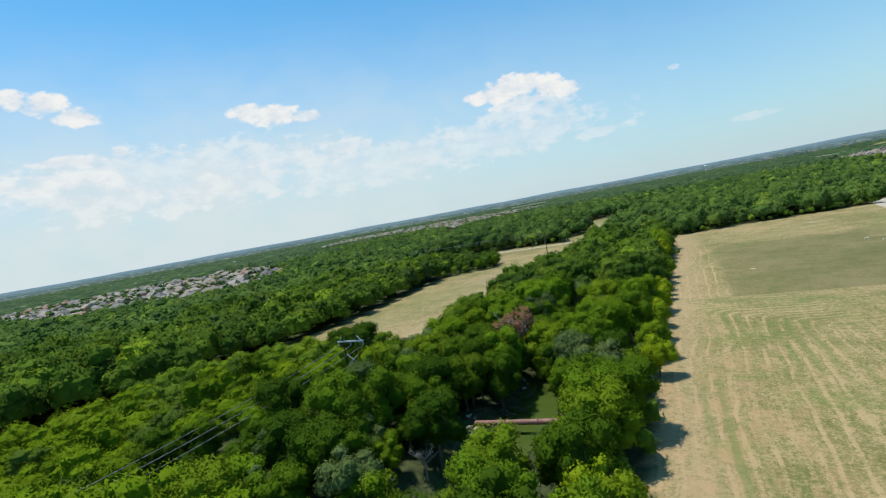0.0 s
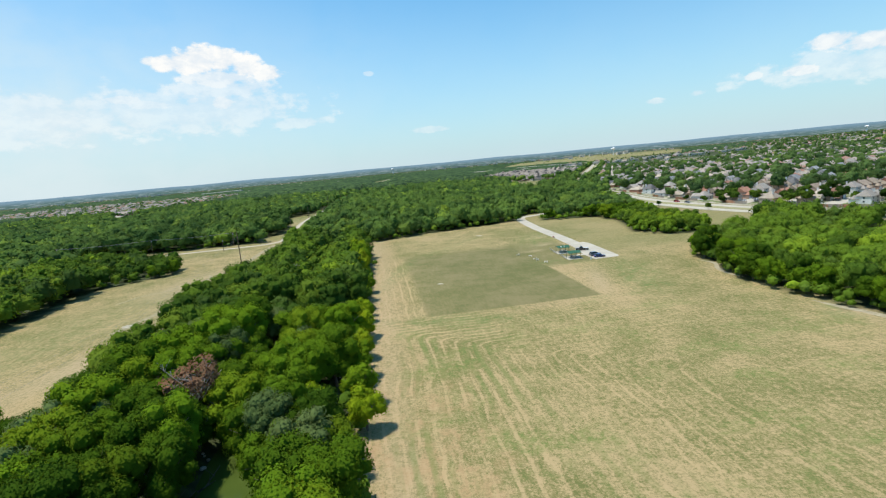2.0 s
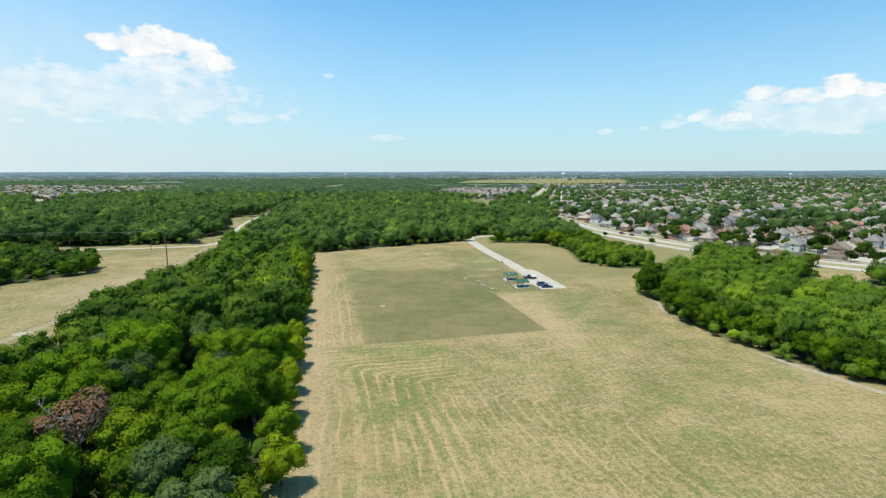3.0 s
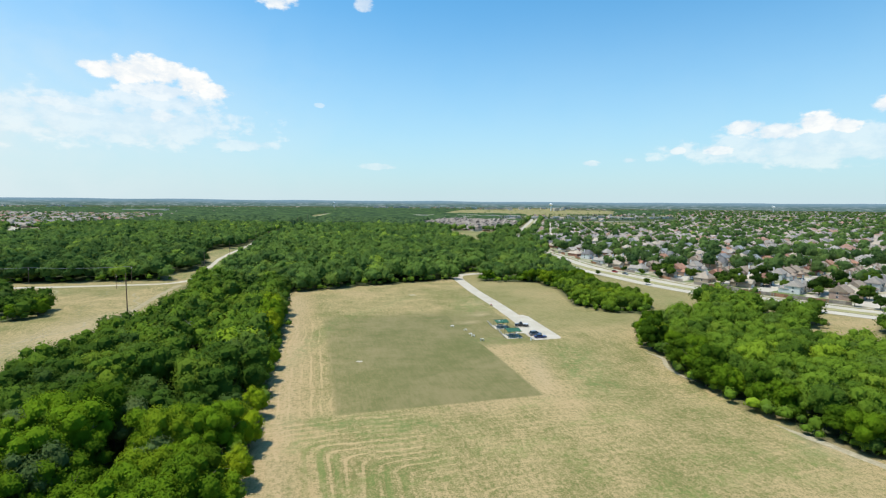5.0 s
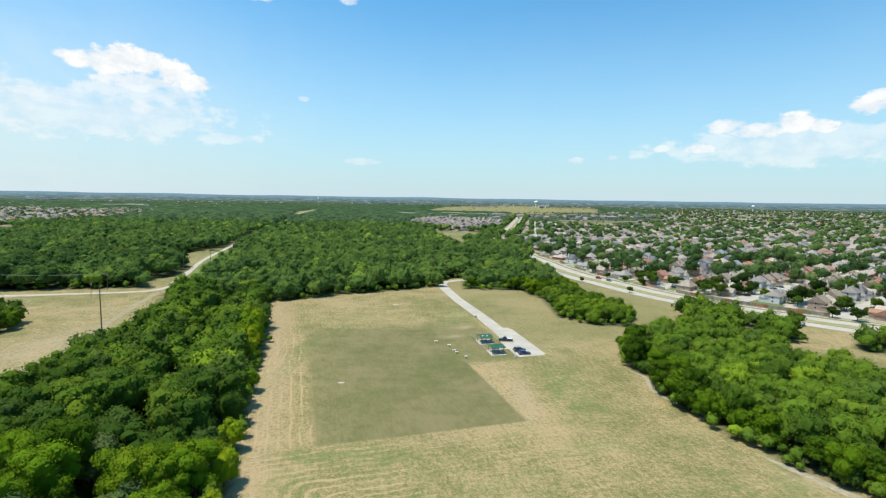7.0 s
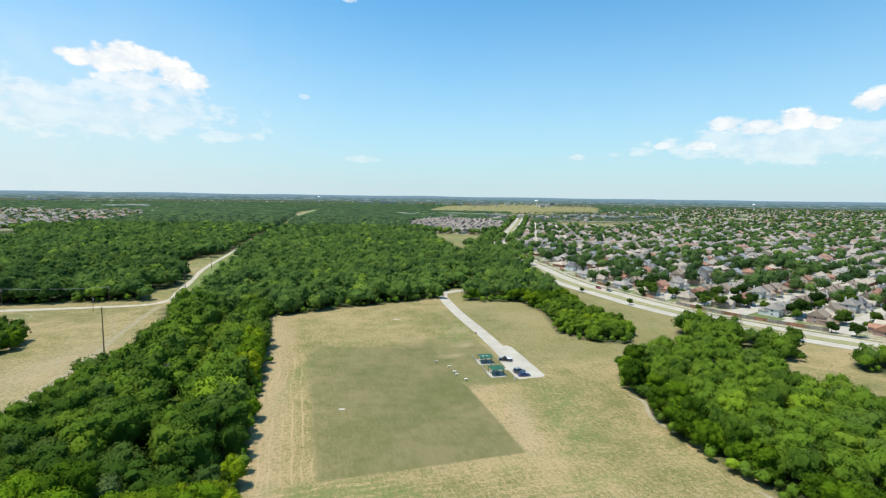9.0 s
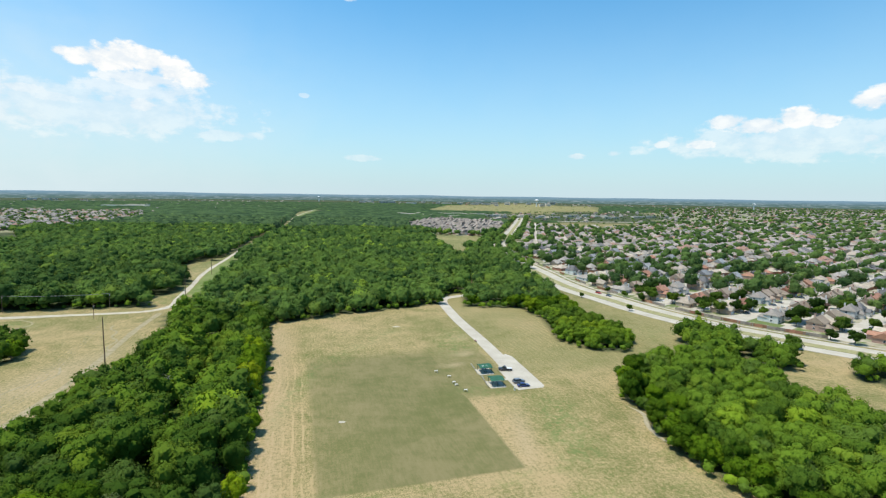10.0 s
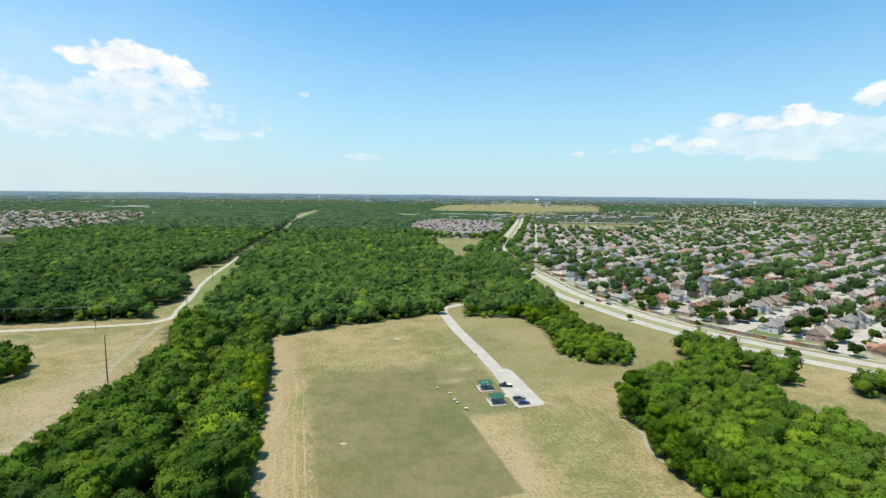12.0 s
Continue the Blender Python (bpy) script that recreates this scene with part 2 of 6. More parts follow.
RUST = mottled("rusty_pipe", (0.20, 0.085, 0.06), (0.34, 0.18, 0.14), 1.2, 0.65)
ROCK = mottled("pale_rock", (0.30, 0.26, 0.2), (0.5, 0.45, 0.37), 0.8, 0.95, bump=0.05)
TYRE = mottled("tyre_rubber", (0.02, 0.02, 0.02), (0.035, 0.035, 0.035), 5.0, 0.8)
RIM = mottled("alloy_rim", (0.4, 0.4, 0.42), (0.55, 0.55, 0.56), 5.0, 0.35, 0.8)
CARGLASS = mottled("tinted_glass", (0.015, 0.018, 0.02), (0.03, 0.033, 0.036), 3.0, 0.12)
LAMP_RED = mottled("tail_lamp", (0.25, 0.01, 0.01), (0.35, 0.02, 0.02), 5.0, 0.3)
LAMP_CLEAR = mottled("head_lamp", (0.6, 0.6, 0.6), (0.75, 0.75, 0.75), 5.0, 0.2)
WINDOW = mottled("window_glass", (0.03, 0.04, 0.05), (0.07, 0.085, 0.10), 0.5, 0.12)
TRIM = mottled("house_trim", (0.6, 0.57, 0.52), (0.75, 0.72, 0.67), 1.0, 0.7)
FENCE = mottled("cedar_fence", (0.24, 0.12, 0.07), (0.36, 0.20, 0.12), 0.5, 0.85, per_object=0.3)
FENCE_GREY = mottled("weathered_fence", (0.2, 0.17, 0.14), (0.32, 0.28, 0.23), 0.5, 0.85, per_object=0.2)


def paint(name, c):
    m, n, b = material(name, 0.3)
    p = n.add("ShaderNodeNewGeometry").outputs["Position"]
    n.put(b.inputs["Base Color"], n.mix(n.noise(p, 2.5, 3.0), c, tuple(min(1, v * 1.25 + 0.01) for v in c)))
    b.inputs["Coat Weight"].default_value = 0.6
    return m


ROOFS = [mottled(f"shingle_{k}", tuple(v * 0.92 for v in c), tuple(v * 1.3 for v in c), 0.5, 0.9, per_object=0.16) for k, c in
         (("grey", (0.27, 0.24, 0.205)), ("brown", (0.27, 0.21, 0.155)), ("tan", (0.36, 0.30, 0.23)), ("dark", (0.13, 0.125, 0.12)), ("red", (0.29, 0.15, 0.10)), ("blue_grey", (0.235, 0.235, 0.23)))]
WALLS = [mottled(f"facade_{k}", tuple(v * 0.88 for v in c), tuple(v * 1.12 for v in c), 0.8, 0.9, grain=10, per_object=0.14) for k, c in
         (("red_brick", (0.32, 0.16, 0.11)), ("tan_brick", (0.44, 0.34, 0.25)), ("pale_siding", (0.62, 0.60, 0.56)), ("pink_brick", (0.42, 0.28, 0.22)))]


# ---- mesh helpers ----
def part(name, bm, mat, parent=None, label="", smooth=False):
    me = bpy.data.meshes.new(name)
    bm.to_mesh(me)
    bm.free()
    me.materials.append(mat)
    if smooth:
        me.shade_smooth()
    ob = new(name, me)
    if parent is not None:
        ob.parent = parent
    if label:
        tagged(ob, label)
    return ob


def big_mesh(name, V, F, mat, smooth=False, tint=None, puff=None):
    """One mesh out of arrays: V (n,3), F (m,3) or (m,4)."""
    me = bpy.data.meshes.new(name)
    k = F.shape[1]
    me.vertices.add(len(V))
    me.vertices.foreach_set("co", np.asarray(V, np.float32).ravel())
    me.loops.add(F.size)
    me.loops.foreach_set("vertex_index", F.astype(np.int32).ravel())
    me.polygons.add(len(F))
    me.polygons.foreach_set("loop_start", np.arange(0, F.size, k, dtype=np.int32))
    me.polygons.foreach_set("use_smooth", np.full(len(F), smooth))
    if tint is not None:
        me.attributes.new("tint", "FLOAT", "POINT").data.foreach_set("value", np.asarray(tint, np.float32))
    if puff is not None:
        me.attributes.new("puff", "FLOAT_VECTOR", "POINT").data.foreach_set("vector", np.asarray(puff, np.float32).ravel())
    me.update(calc_edges=True)
    me.materials.append(mat)
    return me


def box(bm, x0, x1, y0, y1, z0, z1, m=None, bevel=0.0):
    r = bmesh.ops.create_cube(bm, size=1.0, matrix=(m or Matrix()) @ Matrix.LocRotScale(((x0 + x1) / 2, (y0 + y1) / 2, (z0 + z1) / 2), None, (x1 - x0, y1 - y0, z1 - z0)))
    if bevel:
        es = {e for v in r["verts"] for e in v.link_edges}
        bmesh.ops.bevel(bm, geom=list(es), offset=bevel, segments=2, affect="EDGES")
    return bm


def tube(bm, a, b, r0, r1, seg=7):
    a, b = Vector(a), Vector(b)
    d = b - a
    m = Matrix.Translation((a + b) / 2) @ d.to_track_quat("Z", "Y").to_matrix().to_4x4()
    bmesh.ops.create_cone(bm, cap_ends=True, segments=seg, radius1=r0, radius2=r1, depth=d.length, matrix=m)
    return bm


def inside(poly, x, y):
    """Which points lie in the polygon (arrays)."""
    x, y = np.asarray(x, float), np.asarray(y, float)
    c = np.zeros(np.broadcast(x, y).shape, bool)
    n = len(poly)
    for i in range(n):
        (x0, y0), (x1, y1) = poly[i], poly[i - 1]
        if y0 != y1:
            c ^= ((y0 > y) != (y1 > y)) & (x < (x1 - x0) * (y - y0) / (y1 - y0) + x0)
    return c


def line_dist(line, x, y):
    """Distance from points to a polyline (arrays)."""
    x, y = np.asarray(x, float), np.asarray(y, float)
    best = np.full(np.broadcast(x, y).shape, 1e9)
    for (x0, y0), (x1, y1) in zip(line, line[1:]):
        dx, dy = x1 - x0, y1 - y0
        t = np.clip(((x - x0) * dx + (y - y0) * dy) / (dx * dx + dy * dy), 0, 1)
        best = np.minimum(best, np.hypot(x - x0 - t * dx, y - y0 - t * dy))
    return best


def smooth_line(pts, step=4.0):
    """A rounded polyline through the given points."""
    P = [Vector((*p, 0)) for p in pts]
    P = [2 * P[0] - P[1]] + P + [2 * P[-1] - P[-2]]
    out = []
    for i in range(1, len(P) - 2):
        n = max(2, int((P[i + 1] - P[i]).length / step))
        for k in range(n):
            t = k / n
            a, b, c, d = P[i - 1], P[i], P[i + 1], P[i + 2]
            v = 0.5 * (2 * b + (c - a) * t + (2 * a - 5 * b + 4 * c - d) * t * t + (3 * b - a - 3 * c + d) * t ** 3)
            out.append((v.x, v.y))
    out.append((P[-2].x, P[-2].y))
    return out


# ---- plan ----
CREEK = smooth_line([(-30, -30), (-40, 10), (-47, 35), (-50.5, 55), (-53.5, 66), (-54.5, 76), (-58, 86), (-61, 100), (-72, 130), (-84, 165), (-98, 210), (-112, 260), (-130, 320)])
TRACK = smooth_line([(-420, 283), (-330, 300), (-256, 314.7), (-236, 320), (-212, 327), (-192, 333.5), (-184.6, 341), (-182.8, 352), (-190, 371), (-198.5, 398), (-207, 425), (-220.6, 463), (-235, 515), (-247, 568), (-266.6, 648), (-289, 752), (-316, 891), (-359, 1100), (-483, 1584), (-574, 2080), (-640, 2500)], 12)
DRIVE = smooth_line([(8, 402), (2, 398), (-5, 393), (-10.5, 388.5), (-12.2, 381), (-11.4, 370.5), (-8.3, 354), (-2.3, 327), (2.5, 309), (9.5, 283), (14.5, 262), (18, 246)], 4)
BOULEVARD = smooth_line([(330, 168), (262, 214), (224, 246), (200, 264), (184, 278), (168, 292), (155, 305), (144, 317), (131, 336), (116, 363), (104, 394), (90, 429), (81, 470), (76, 510), (66, 580), (58, 680), (64, 790), (88, 900), (122, 1083), (185, 1450), (225, 1700)], 10)
POWER = [(-74, -27), (-101, 69), (-150, 243), (-188, 378), (-216, 474), (-302, 790), (-380, 1140), (-494, 1650), (-610, 2450)]
STRIP = [(-10, 12), (-17, 35), (-27, 58), (-38, 90), (-49, 128), (-62, 172), (-72, 207), (-80, 234), (-90, 266), (-107, 310), (-112, 326), (-160, 330), (-176, 333), (-152, 291), (-136, 252), (-133, 226), (-132, 198), (-125, 165), (-110, 118), (-103, 98), (-95, 83), (-99, 77), (-118, 80), (-133, 66), (-148, 42), (-151, 20), (-154, -60), (-20, -60)]
MIDWOOD = [(-107, 310), (-74, 335), (-42, 353), (-14, 370), (-18, 393), (-8, 402), (6, 410), (6, 470), (4, 585), (-24, 690), (-62, 850), (-78, 950), (-160, 1250), (-330, 1250), (-366, 1130), (-278, 780), (-214, 535), (-191, 449), (-177, 398), (-168, 362), (-170, 338), (-160, 330)]
KNOLL = [(2, 364), (40, 362), (50, 326), (50, 290), (58, 276), (76, 273), (84, 290), (80, 318), (68, 335), (66, 372), (70, 412), (64, 480), (54, 560), (44, 660), (52, 780), (74, 890), (56, 900), (38, 790), (28, 690), (14, 560), (10, 500), (12, 440), (10, 412), (5, 399)]
RIGHTWOOD = [(63, 243), (56, 219), (61, 205), (57, 190), (61, 172), (66, 160), (70, 150), (76, 141), (90, 122), (104, 116), (118, 140), (115, 172), (118, 198), (116, 220), (112, 244), (98, 256), (80, 255)]
CLUMP_A = [(104, 268), (118, 258), (132, 282), (134, 296), (122, 303), (110, 294)]
CLUMP_B = [(125, 254), (138, 250), (146, 262), (142, 277), (132, 282)]
CLUMP_C = [(156, 244), (172, 226), (186, 236), (186, 252), (172, 258)]
LEFTWOOD = [(-176, -80), (-174, 20), (-171, 80), (-178, 114), (-195, 176), (-210, 214), (-199, 232), (-193, 243), (-198, 257), (-213, 268), (-238, 284), (-268, 299), (-330, 285), (-430, 262), (-430, -80)]
NORTHWOOD = [(-196, 347), (-221, 341), (-260, 333), (-330, 318), (-430, 300), (-430, 900), (-324, 900), (-297, 760), (-274, 648), (-257, 585), (-277, 565), (-263, 510), (-247, 470), (-237, 455), (-228, 453), (-217, 436), (-208, 402), (-204, 388), (-215, 382), (-213, 366), (-203, 356)]
WOODS = [STRIP, MIDWOOD, KNOLL, RIGHTWOOD, CLUMP_A, CLUMP_B, CLUMP_C, LEFTWOOD, NORTHWOOD]
TOWN = [(345, 180), (272, 228), (235, 262), (212, 279), (196, 292), (180, 306), (167, 319), (156, 331), (144, 349), (130, 374), (118, 402), (104, 438), (95, 475), (90, 515), (82, 580), (74, 680), (80, 790), (104, 905), (138, 1083), (195, 1420), (540, 1380), (700, 1650), (1000, 2500), (1500, 3300), (3000, 3200), (3000, 100)]
ESTATE = [(-106, 1241), (-88, 1052), (-50, 990), (16, 938), (72, 957), (131, 1282), (106, 1435), (-28, 1537), (-85, 1460)]
ESTATE_L = [(-800, 60), (-570, 84), (-520, 115), (-440, 160), (-450, 215), (-560, 315), (-820, 440), (-1100, 470), (-1230, 300), (-1300, 120)]
ESTATE_N = [(-1400, 880), (-820, 905), (-750, 895), (-722, 960), (-730, 1070), (-760, 1250), (-900, 1500), (-1107, 1810), (-1250, 1700), (-1700, 1750), (-1900, 1400)]
CLEARINGS = [[(-55, 941), (16, 936), (68, 915), (44, 765), (34, 718), (12, 712), (9, 616), (-3, 622), (-20, 759), (-52, 892)], [(-170, 1230), (-100, 1120), (-92, 1050), (-70, 1010), (-160, 1150)], [(195, 1300), (231, 1245), (268, 1204), (421, 1184), (508, 1396), (400, 1440), (200, 1420)],
             [(-142, 2211), (-38, 3329), (300, 3850), (700, 3900), (1000, 3420), (660, 2285), (275, 2110)], [(-700, 1755), (-650, 1830), (-600, 1830), (-640, 1755)], [(1150, 2700), (1700, 2600), (1850, 2850), (1250, 3000)], [(-470, 1500), (-560, 1800), (-615, 2170), (-520, 2170), (-500, 1850), (-440, 1500)]]
FAR_ROAD = smooth_line([(-610, 690), (-646, 739), (-725, 820), (-806, 914), (-900, 1010)], 12)


def gz(x, y):
    """Height of the ground (arrays): flat, a creek bed cut into it, and a slow rise far away."""
    r = np.hypot(x, np.asarray(y) - 44.0)
    far = 12.0 * np.clip((r - 900) / 3950, 0, 1) ** 1.4
    x, y = np.broadcast_arrays(np.asarray(x, float), np.asarray(y, float))
    k = (x > -145) & (x < -15) & (y < 335) & (y > -45)
    if k.any():
        far = far.copy()
        far[k] -= 3.2 * np.clip(1 - (line_dist(CREEK, x[k], y[k]) - 3.0) / 6.0, 0, 1)
    return far


def gz1(x, y):
    return float(gz(np.array([x]), np.array([y]))[0])


# ---- ground: one sheet to the horizon ----
def axis(lo, hi, step, fine_lo, fine_hi, fine, end):
    a = list(np.arange(lo, fine_lo, step)) + list(np.arange(fine_lo, fine_hi, fine)) + list(np.arange(fine_hi, hi + 0.1, step))
    s = step
    while a[-1] < end:
        s *= 1.18
        a.append(a[-1] + s)
    s = step
    while a[0] > -end:
        s *= 1.18
        a.insert(0, a[0] - s)
    return np.array(a)


gxs, gys = axis(-320, 280, 5, -100, -20, 2.0, 4870), axis(-40, 480, 5, 20, 120, 2.0, 4870)
GX, GY = np.meshgrid(gxs, gys)
vx, vy = GX.ravel(), GY.ravel()
nx, ny = len(gxs), len(gys)
idx = np.arange(nx * ny).reshape(ny, nx)
gf = np.stack([idx[:-1, :-1], idx[:-1, 1:], idx[1:, 1:], idx[1:, :-1]], -1).reshape(-1, 4)


def build_ground_material():
    m, n, b = material("ground_cover", 0.95)
    p = n.add("ShaderNodeNewGeometry").outputs["Position"]
    fld = n.mapping(p, rot=(0, 0, radians(-17.2)))          # field axes: x across the mowing, y along it
    big, mid = n.noise(p, 0.018, 3.0), n.noise(p, 0.11, 4.0, 0.6)
    tuft = n.noise(p, 2.6, 5.0, 0.75)
    fx, fy, fz = n.xyz(fld)
    wob = n.math("MULTIPLY", n.math("SUBTRACT", n.noise(n.mapping(fld, scale=(1, 0.5, 1)), 0.035, 3.0), 0.5), 8.0)
    # mowing runs along the wood, turns in nested corners and crosses the headland below the flying ground
    smin = n.add("ShaderNodeMath", operation="SMOOTH_MIN")
    n.put(smin.inputs[0], fx)
    n.put(smin.inputs[1], n.math("MULTIPLY", n.math("SUBTRACT", 147.0, fy), 1.25))
    smin.inputs[2].default_value = 6.0
    upper = n.ramp(fy, 157.5, 159.5)
    across = n.math("ADD", n.math("ADD", n.math("MULTIPLY", smin.outputs[0], n.math("SUBTRACT", 1.0, upper)), n.math("MULTIPLY", fx, upper)), wob)
    row = n.math("SINE", n.math("MULTIPLY", across, 2 * math.pi / 2.9))
    row2 = n.math("SINE", n.math("ADD", n.math("MULTIPLY", across, 2 * math.pi / 6.9), n.math("MULTIPLY", big, 9.0)))
    track_ = n.math("MULTIPLY", n.ramp(row2, 0.88, 0.99), n.ramp(n.noise(p, 0.16, 5.0, 0.7), 0.44, 0.62))
    streak = n.noise(n.mapping(fld, scale=(1.0, 0.14, 1.0)), 1.3, 6.0, 0.75)
    clod = n.noise(p, 0.9, 6.0, 0.8)
    broken = n.ramp(n.noise(n.mapping(fld, scale=(1.0, 0.45, 1.0)), 0.09, 4.0, 0.7), 0.42, 0.60, 0.05, 1.0)
    rowy = n.math("MAXIMUM", n.math("MULTIPLY", n.ramp(fy, 157.0, 159.0, 1.1, 0.0), n.math("MULTIPLY", n.ramp(smin.outputs[0], 10.0, 24.0, 1.0, 0.5), n.ramp(n.math("SUBTRACT", fx, n.math("MULTIPLY", n.math("SUBTRACT", 150.0, fy), 1.0)), 4.0, 30.0, 1.0, 0.3))), n.math("MULTIPLY", n.ramp(fx, 8.0, 14.0, 1.0, 0.22), n.ramp(fy, 250.0, 275.0, 1.0, 0.3)))
    rowy = n.math("MULTIPLY", rowy, n.math("MULTIPLY", n.ramp(fx, 48.0, 82.0, 1.0, 0.35), n.ramp(fx, -16.0, -10.0, 0.12, 1.0)))
    straw = n.math("ADD", n.math("ADD", n.math("MULTIPLY", n.math("SUBTRACT", streak, 0.5), 1.0), n.math("MULTIPLY", n.math("SUBTRACT", clod, 0.5), 2.2)), n.math("MULTIPLY", rowy, n.math("ADD", n.math("MULTIPLY", n.math("MULTIPLY", n.math("SUBTRACT", n.ramp(row, 0.62, 0.98), 0.18), broken), 0.46), n.math("MULTIPLY", track_, 0.34))))
    straw = n.math("ADD", straw, n.math("ADD", n.math("MULTIPLY", n.math("SUBTRACT", big, 0.5), 1.1), n.math("MULTIPLY", n.math("SUBTRACT", mid, 0.5), 0.9)))
    straw = n.math("ADD", straw, n.math("ADD", n.math("MULTIPLY", n.math("SUBTRACT", tuft, 0.5), 2.1), 0.5))
    f = n.ramp(straw, 0.02, 0.98)
    col = n.mix(f, (0.130, 0.133, 0.040), (0.400, 0.288, 0.145))
    col = n.mix(n.ramp(n.math("ADD", big, n.math("MULTIPLY", tuft, 0.3)), 0.68, 0.95, 0.0, 0.4), col, (0.36, 0.255, 0.14))
    # raked straw along the edge of the flying ground and of the wood
    swath = n.math("MAXIMUM", n.math("MULTIPLY", n.math("MULTIPLY", n.ramp(fx, 61.0, 64.0), n.ramp(fx, 69.0, 76.0, 1.0, 0.0)), n.math("MULTIPLY", n.ramp(fy, 146.0, 152.0), n.ramp(fy, 200.0, 208.0, 1.0, 0.0))),
                   n.math("MULTIPLY", n.math("MULTIPLY", n.ramp(fy, 150.0, 154.0), n.ramp(fy, 158.0, 161.0, 1.0, 0.0)), n.math("MULTIPLY", n.ramp(fx, 28.0, 40.0), n.ramp(fx, 69.0, 76.0, 1.0, 0.0))))
    swath = n.math("MAXIMUM", swath, n.math("MULTIPLY", n.math("MULTIPLY", n.ramp(fx, -14.0, -8.0), n.ramp(fx, 2.0, 9.0, 0.8, 0.0)), n.ramp(fy, 120.0, 160.0, 0.5, 1.0)))
    col = n.mix(n.math("MULTIPLY", swath, n.ramp(n.math("ADD", clod, n.math("MULTIPLY", streak, 0.5)), 0.55, 0.9, 0.1, 0.75)), col, (0.405, 0.285, 0.15))
    # worn reddish soil along the foot of the wood
    worn = n.math("MULTIPLY", n.math("MULTIPLY", n.ramp(fx, -14.0, -7.0), n.ramp(fx, 4.0, 20.0, 1.0, 0.0)), n.math("MULTIPLY", n.ramp(fy, 92.0, 128.0, 1.0, 0.25), n.ramp(fy, 158.0, 200.0, 1.0, 0.0)))
    col = n.mix(n.math("MULTIPLY", worn, n.ramp(n.noise(n.mapping(fld, scale=(1.0, 0.5, 1.0)), 0.22, 5.0, 0.75), 0.45, 0.62, 0.0, 0.7)), col, (0.385, 0.245, 0.125))
    # green regrowth in loose patches of the headland
    sprout = n.math("MULTIPLY", n.ramp(n.noise(n.mapping(fld, scale=(0.8, 1.3, 1.0)), 0.05, 5.0, 0.68), 0.50, 0.64), n.ramp(n.noise(p, 0.8, 5.0, 0.75), 0.42, 0.6, 0.1, 0.75))
    col = n.mix(n.math("MULTIPLY", sprout, n.math("MULTIPLY", n.ramp(fy, 154.0, 160.0, 0.85, 0.25), n.ramp(fx, -8.0, 2.0))), col, (0.125, 0.175, 0.04))
    lane = n.math("MULTIPLY", n.math("MULTIPLY", n.ramp(row, 0.1, -0.8), n.ramp(n.noise(n.mapping(fld, scale=(1.0, 0.3, 1.0)), 0.07, 5.0, 0.65), 0.44, 0.6)), n.math("MULTIPLY", n.ramp(fx, 12.0, 36.0, 1.0, 0.2), n.ramp(fy, 157.0, 159.0, 1.0, 0.0)))
    col = n.mix(n.math("MULTIPLY", lane, n.math("MULTIPLY", n.ramp(fx, -7.0, -2.0), 0.6)), col, (0.125, 0.165, 0.042))
    # the close-mown flying ground
    rx = n.math("ADD", fx, n.math("MULTIPLY", n.math("SUBTRACT", tuft, 0.5), 1.2))
    ry = n.math("ADD", fy, n.math("MULTIPLY", n.math("SUBTRACT", tuft, 0.5), 1.2))
    inx = n.math("MULTIPLY", n.ramp(rx, 7.8, 10.2), n.ramp(rx, 62.4, 63.6, 1.0, 0.0))
    iny = n.math("MULTIPLY", n.ramp(ry, 158.2, 159.4), n.ramp(ry, 252.0, 270.0, 1.0, 0.0))
    apron = n.math("MULTIPLY", n.math("MULTIPLY", n.ramp(rx, 58.0, 62.0), n.ramp(rx, 84.0, 88.0, 1.0, 0.0)), n.math("MULTIPLY", n.ramp(ry, 203.0, 210.0), n.ramp(ry, 250.0, 275.0, 1.0, 0.0)))
    mown = n.math("MAXIMUM", n.math("MULTIPLY", inx, iny), n.math("MULTIPLY", apron, 0.8))
    mf = n.math("ADD", n.math("MULTIPLY", n.noise(p, 0.22, 6.0, 0.7), 0.55), n.math("ADD", n.math("MULTIPLY", n.noise(p, 0.04, 4.0, 0.6), 0.6), n.math("MULTIPLY", streak, 0.45)))
    mcol = n.mix(n.ramp(mf, 0.6, 1.0), (0.122, 0.123, 0.041), (0.205, 0.170, 0.078))
    col = n.mix(n.math("MULTIPLY", mown, n.ramp(n.math("ADD", fx, n.math("MULTIPLY", big, 30.0)), 18.0, 48.0, 0.7, 1.0)), col, mcol)
    east = n.math("MULTIPLY", n.ramp(fx, 92.0, 100.0), n.ramp(fy, 205.0, 235.0))
    line_ = n.math("SINE", n.math("ADD", n.math("MULTIPLY", fx, 2 * math.pi / 2.6), n.math("MULTIPLY", mid, 5.0)))
    col = n.mix(n.math("MULTIPLY", east, n.ramp(n.math("ADD", n.math("MULTIPLY", line_, n.math("MULTIPLY", streak, 0.16)), n.math("ADD", mid, n.math("MULTIPLY", n.math("SUBTRACT", clod, 0.5), 0.6))), 0.3, 0.75, 0.05, 0.6)), col, (0.165, 0.165, 0.062))
    a = n.add("ShaderNodeAttribute", attribute_name="lush")
    col = n.mix(n.math("MULTIPLY", a.outputs["Fac"], n.ramp(n.noise(p, 0.3, 7.0, 0.78), 0.43, 0.60, 0.0, 0.8)), col, (0.125, 0.165, 0.048))
    a = n.add("ShaderNodeAttribute", attribute_name="bare")
    col = n.mix(n.math("MULTIPLY", a.outputs["Fac"], n.ramp(clod, 0.3, 0.6, 0.25, 0.9)), col, (0.40, 0.30, 0.175))
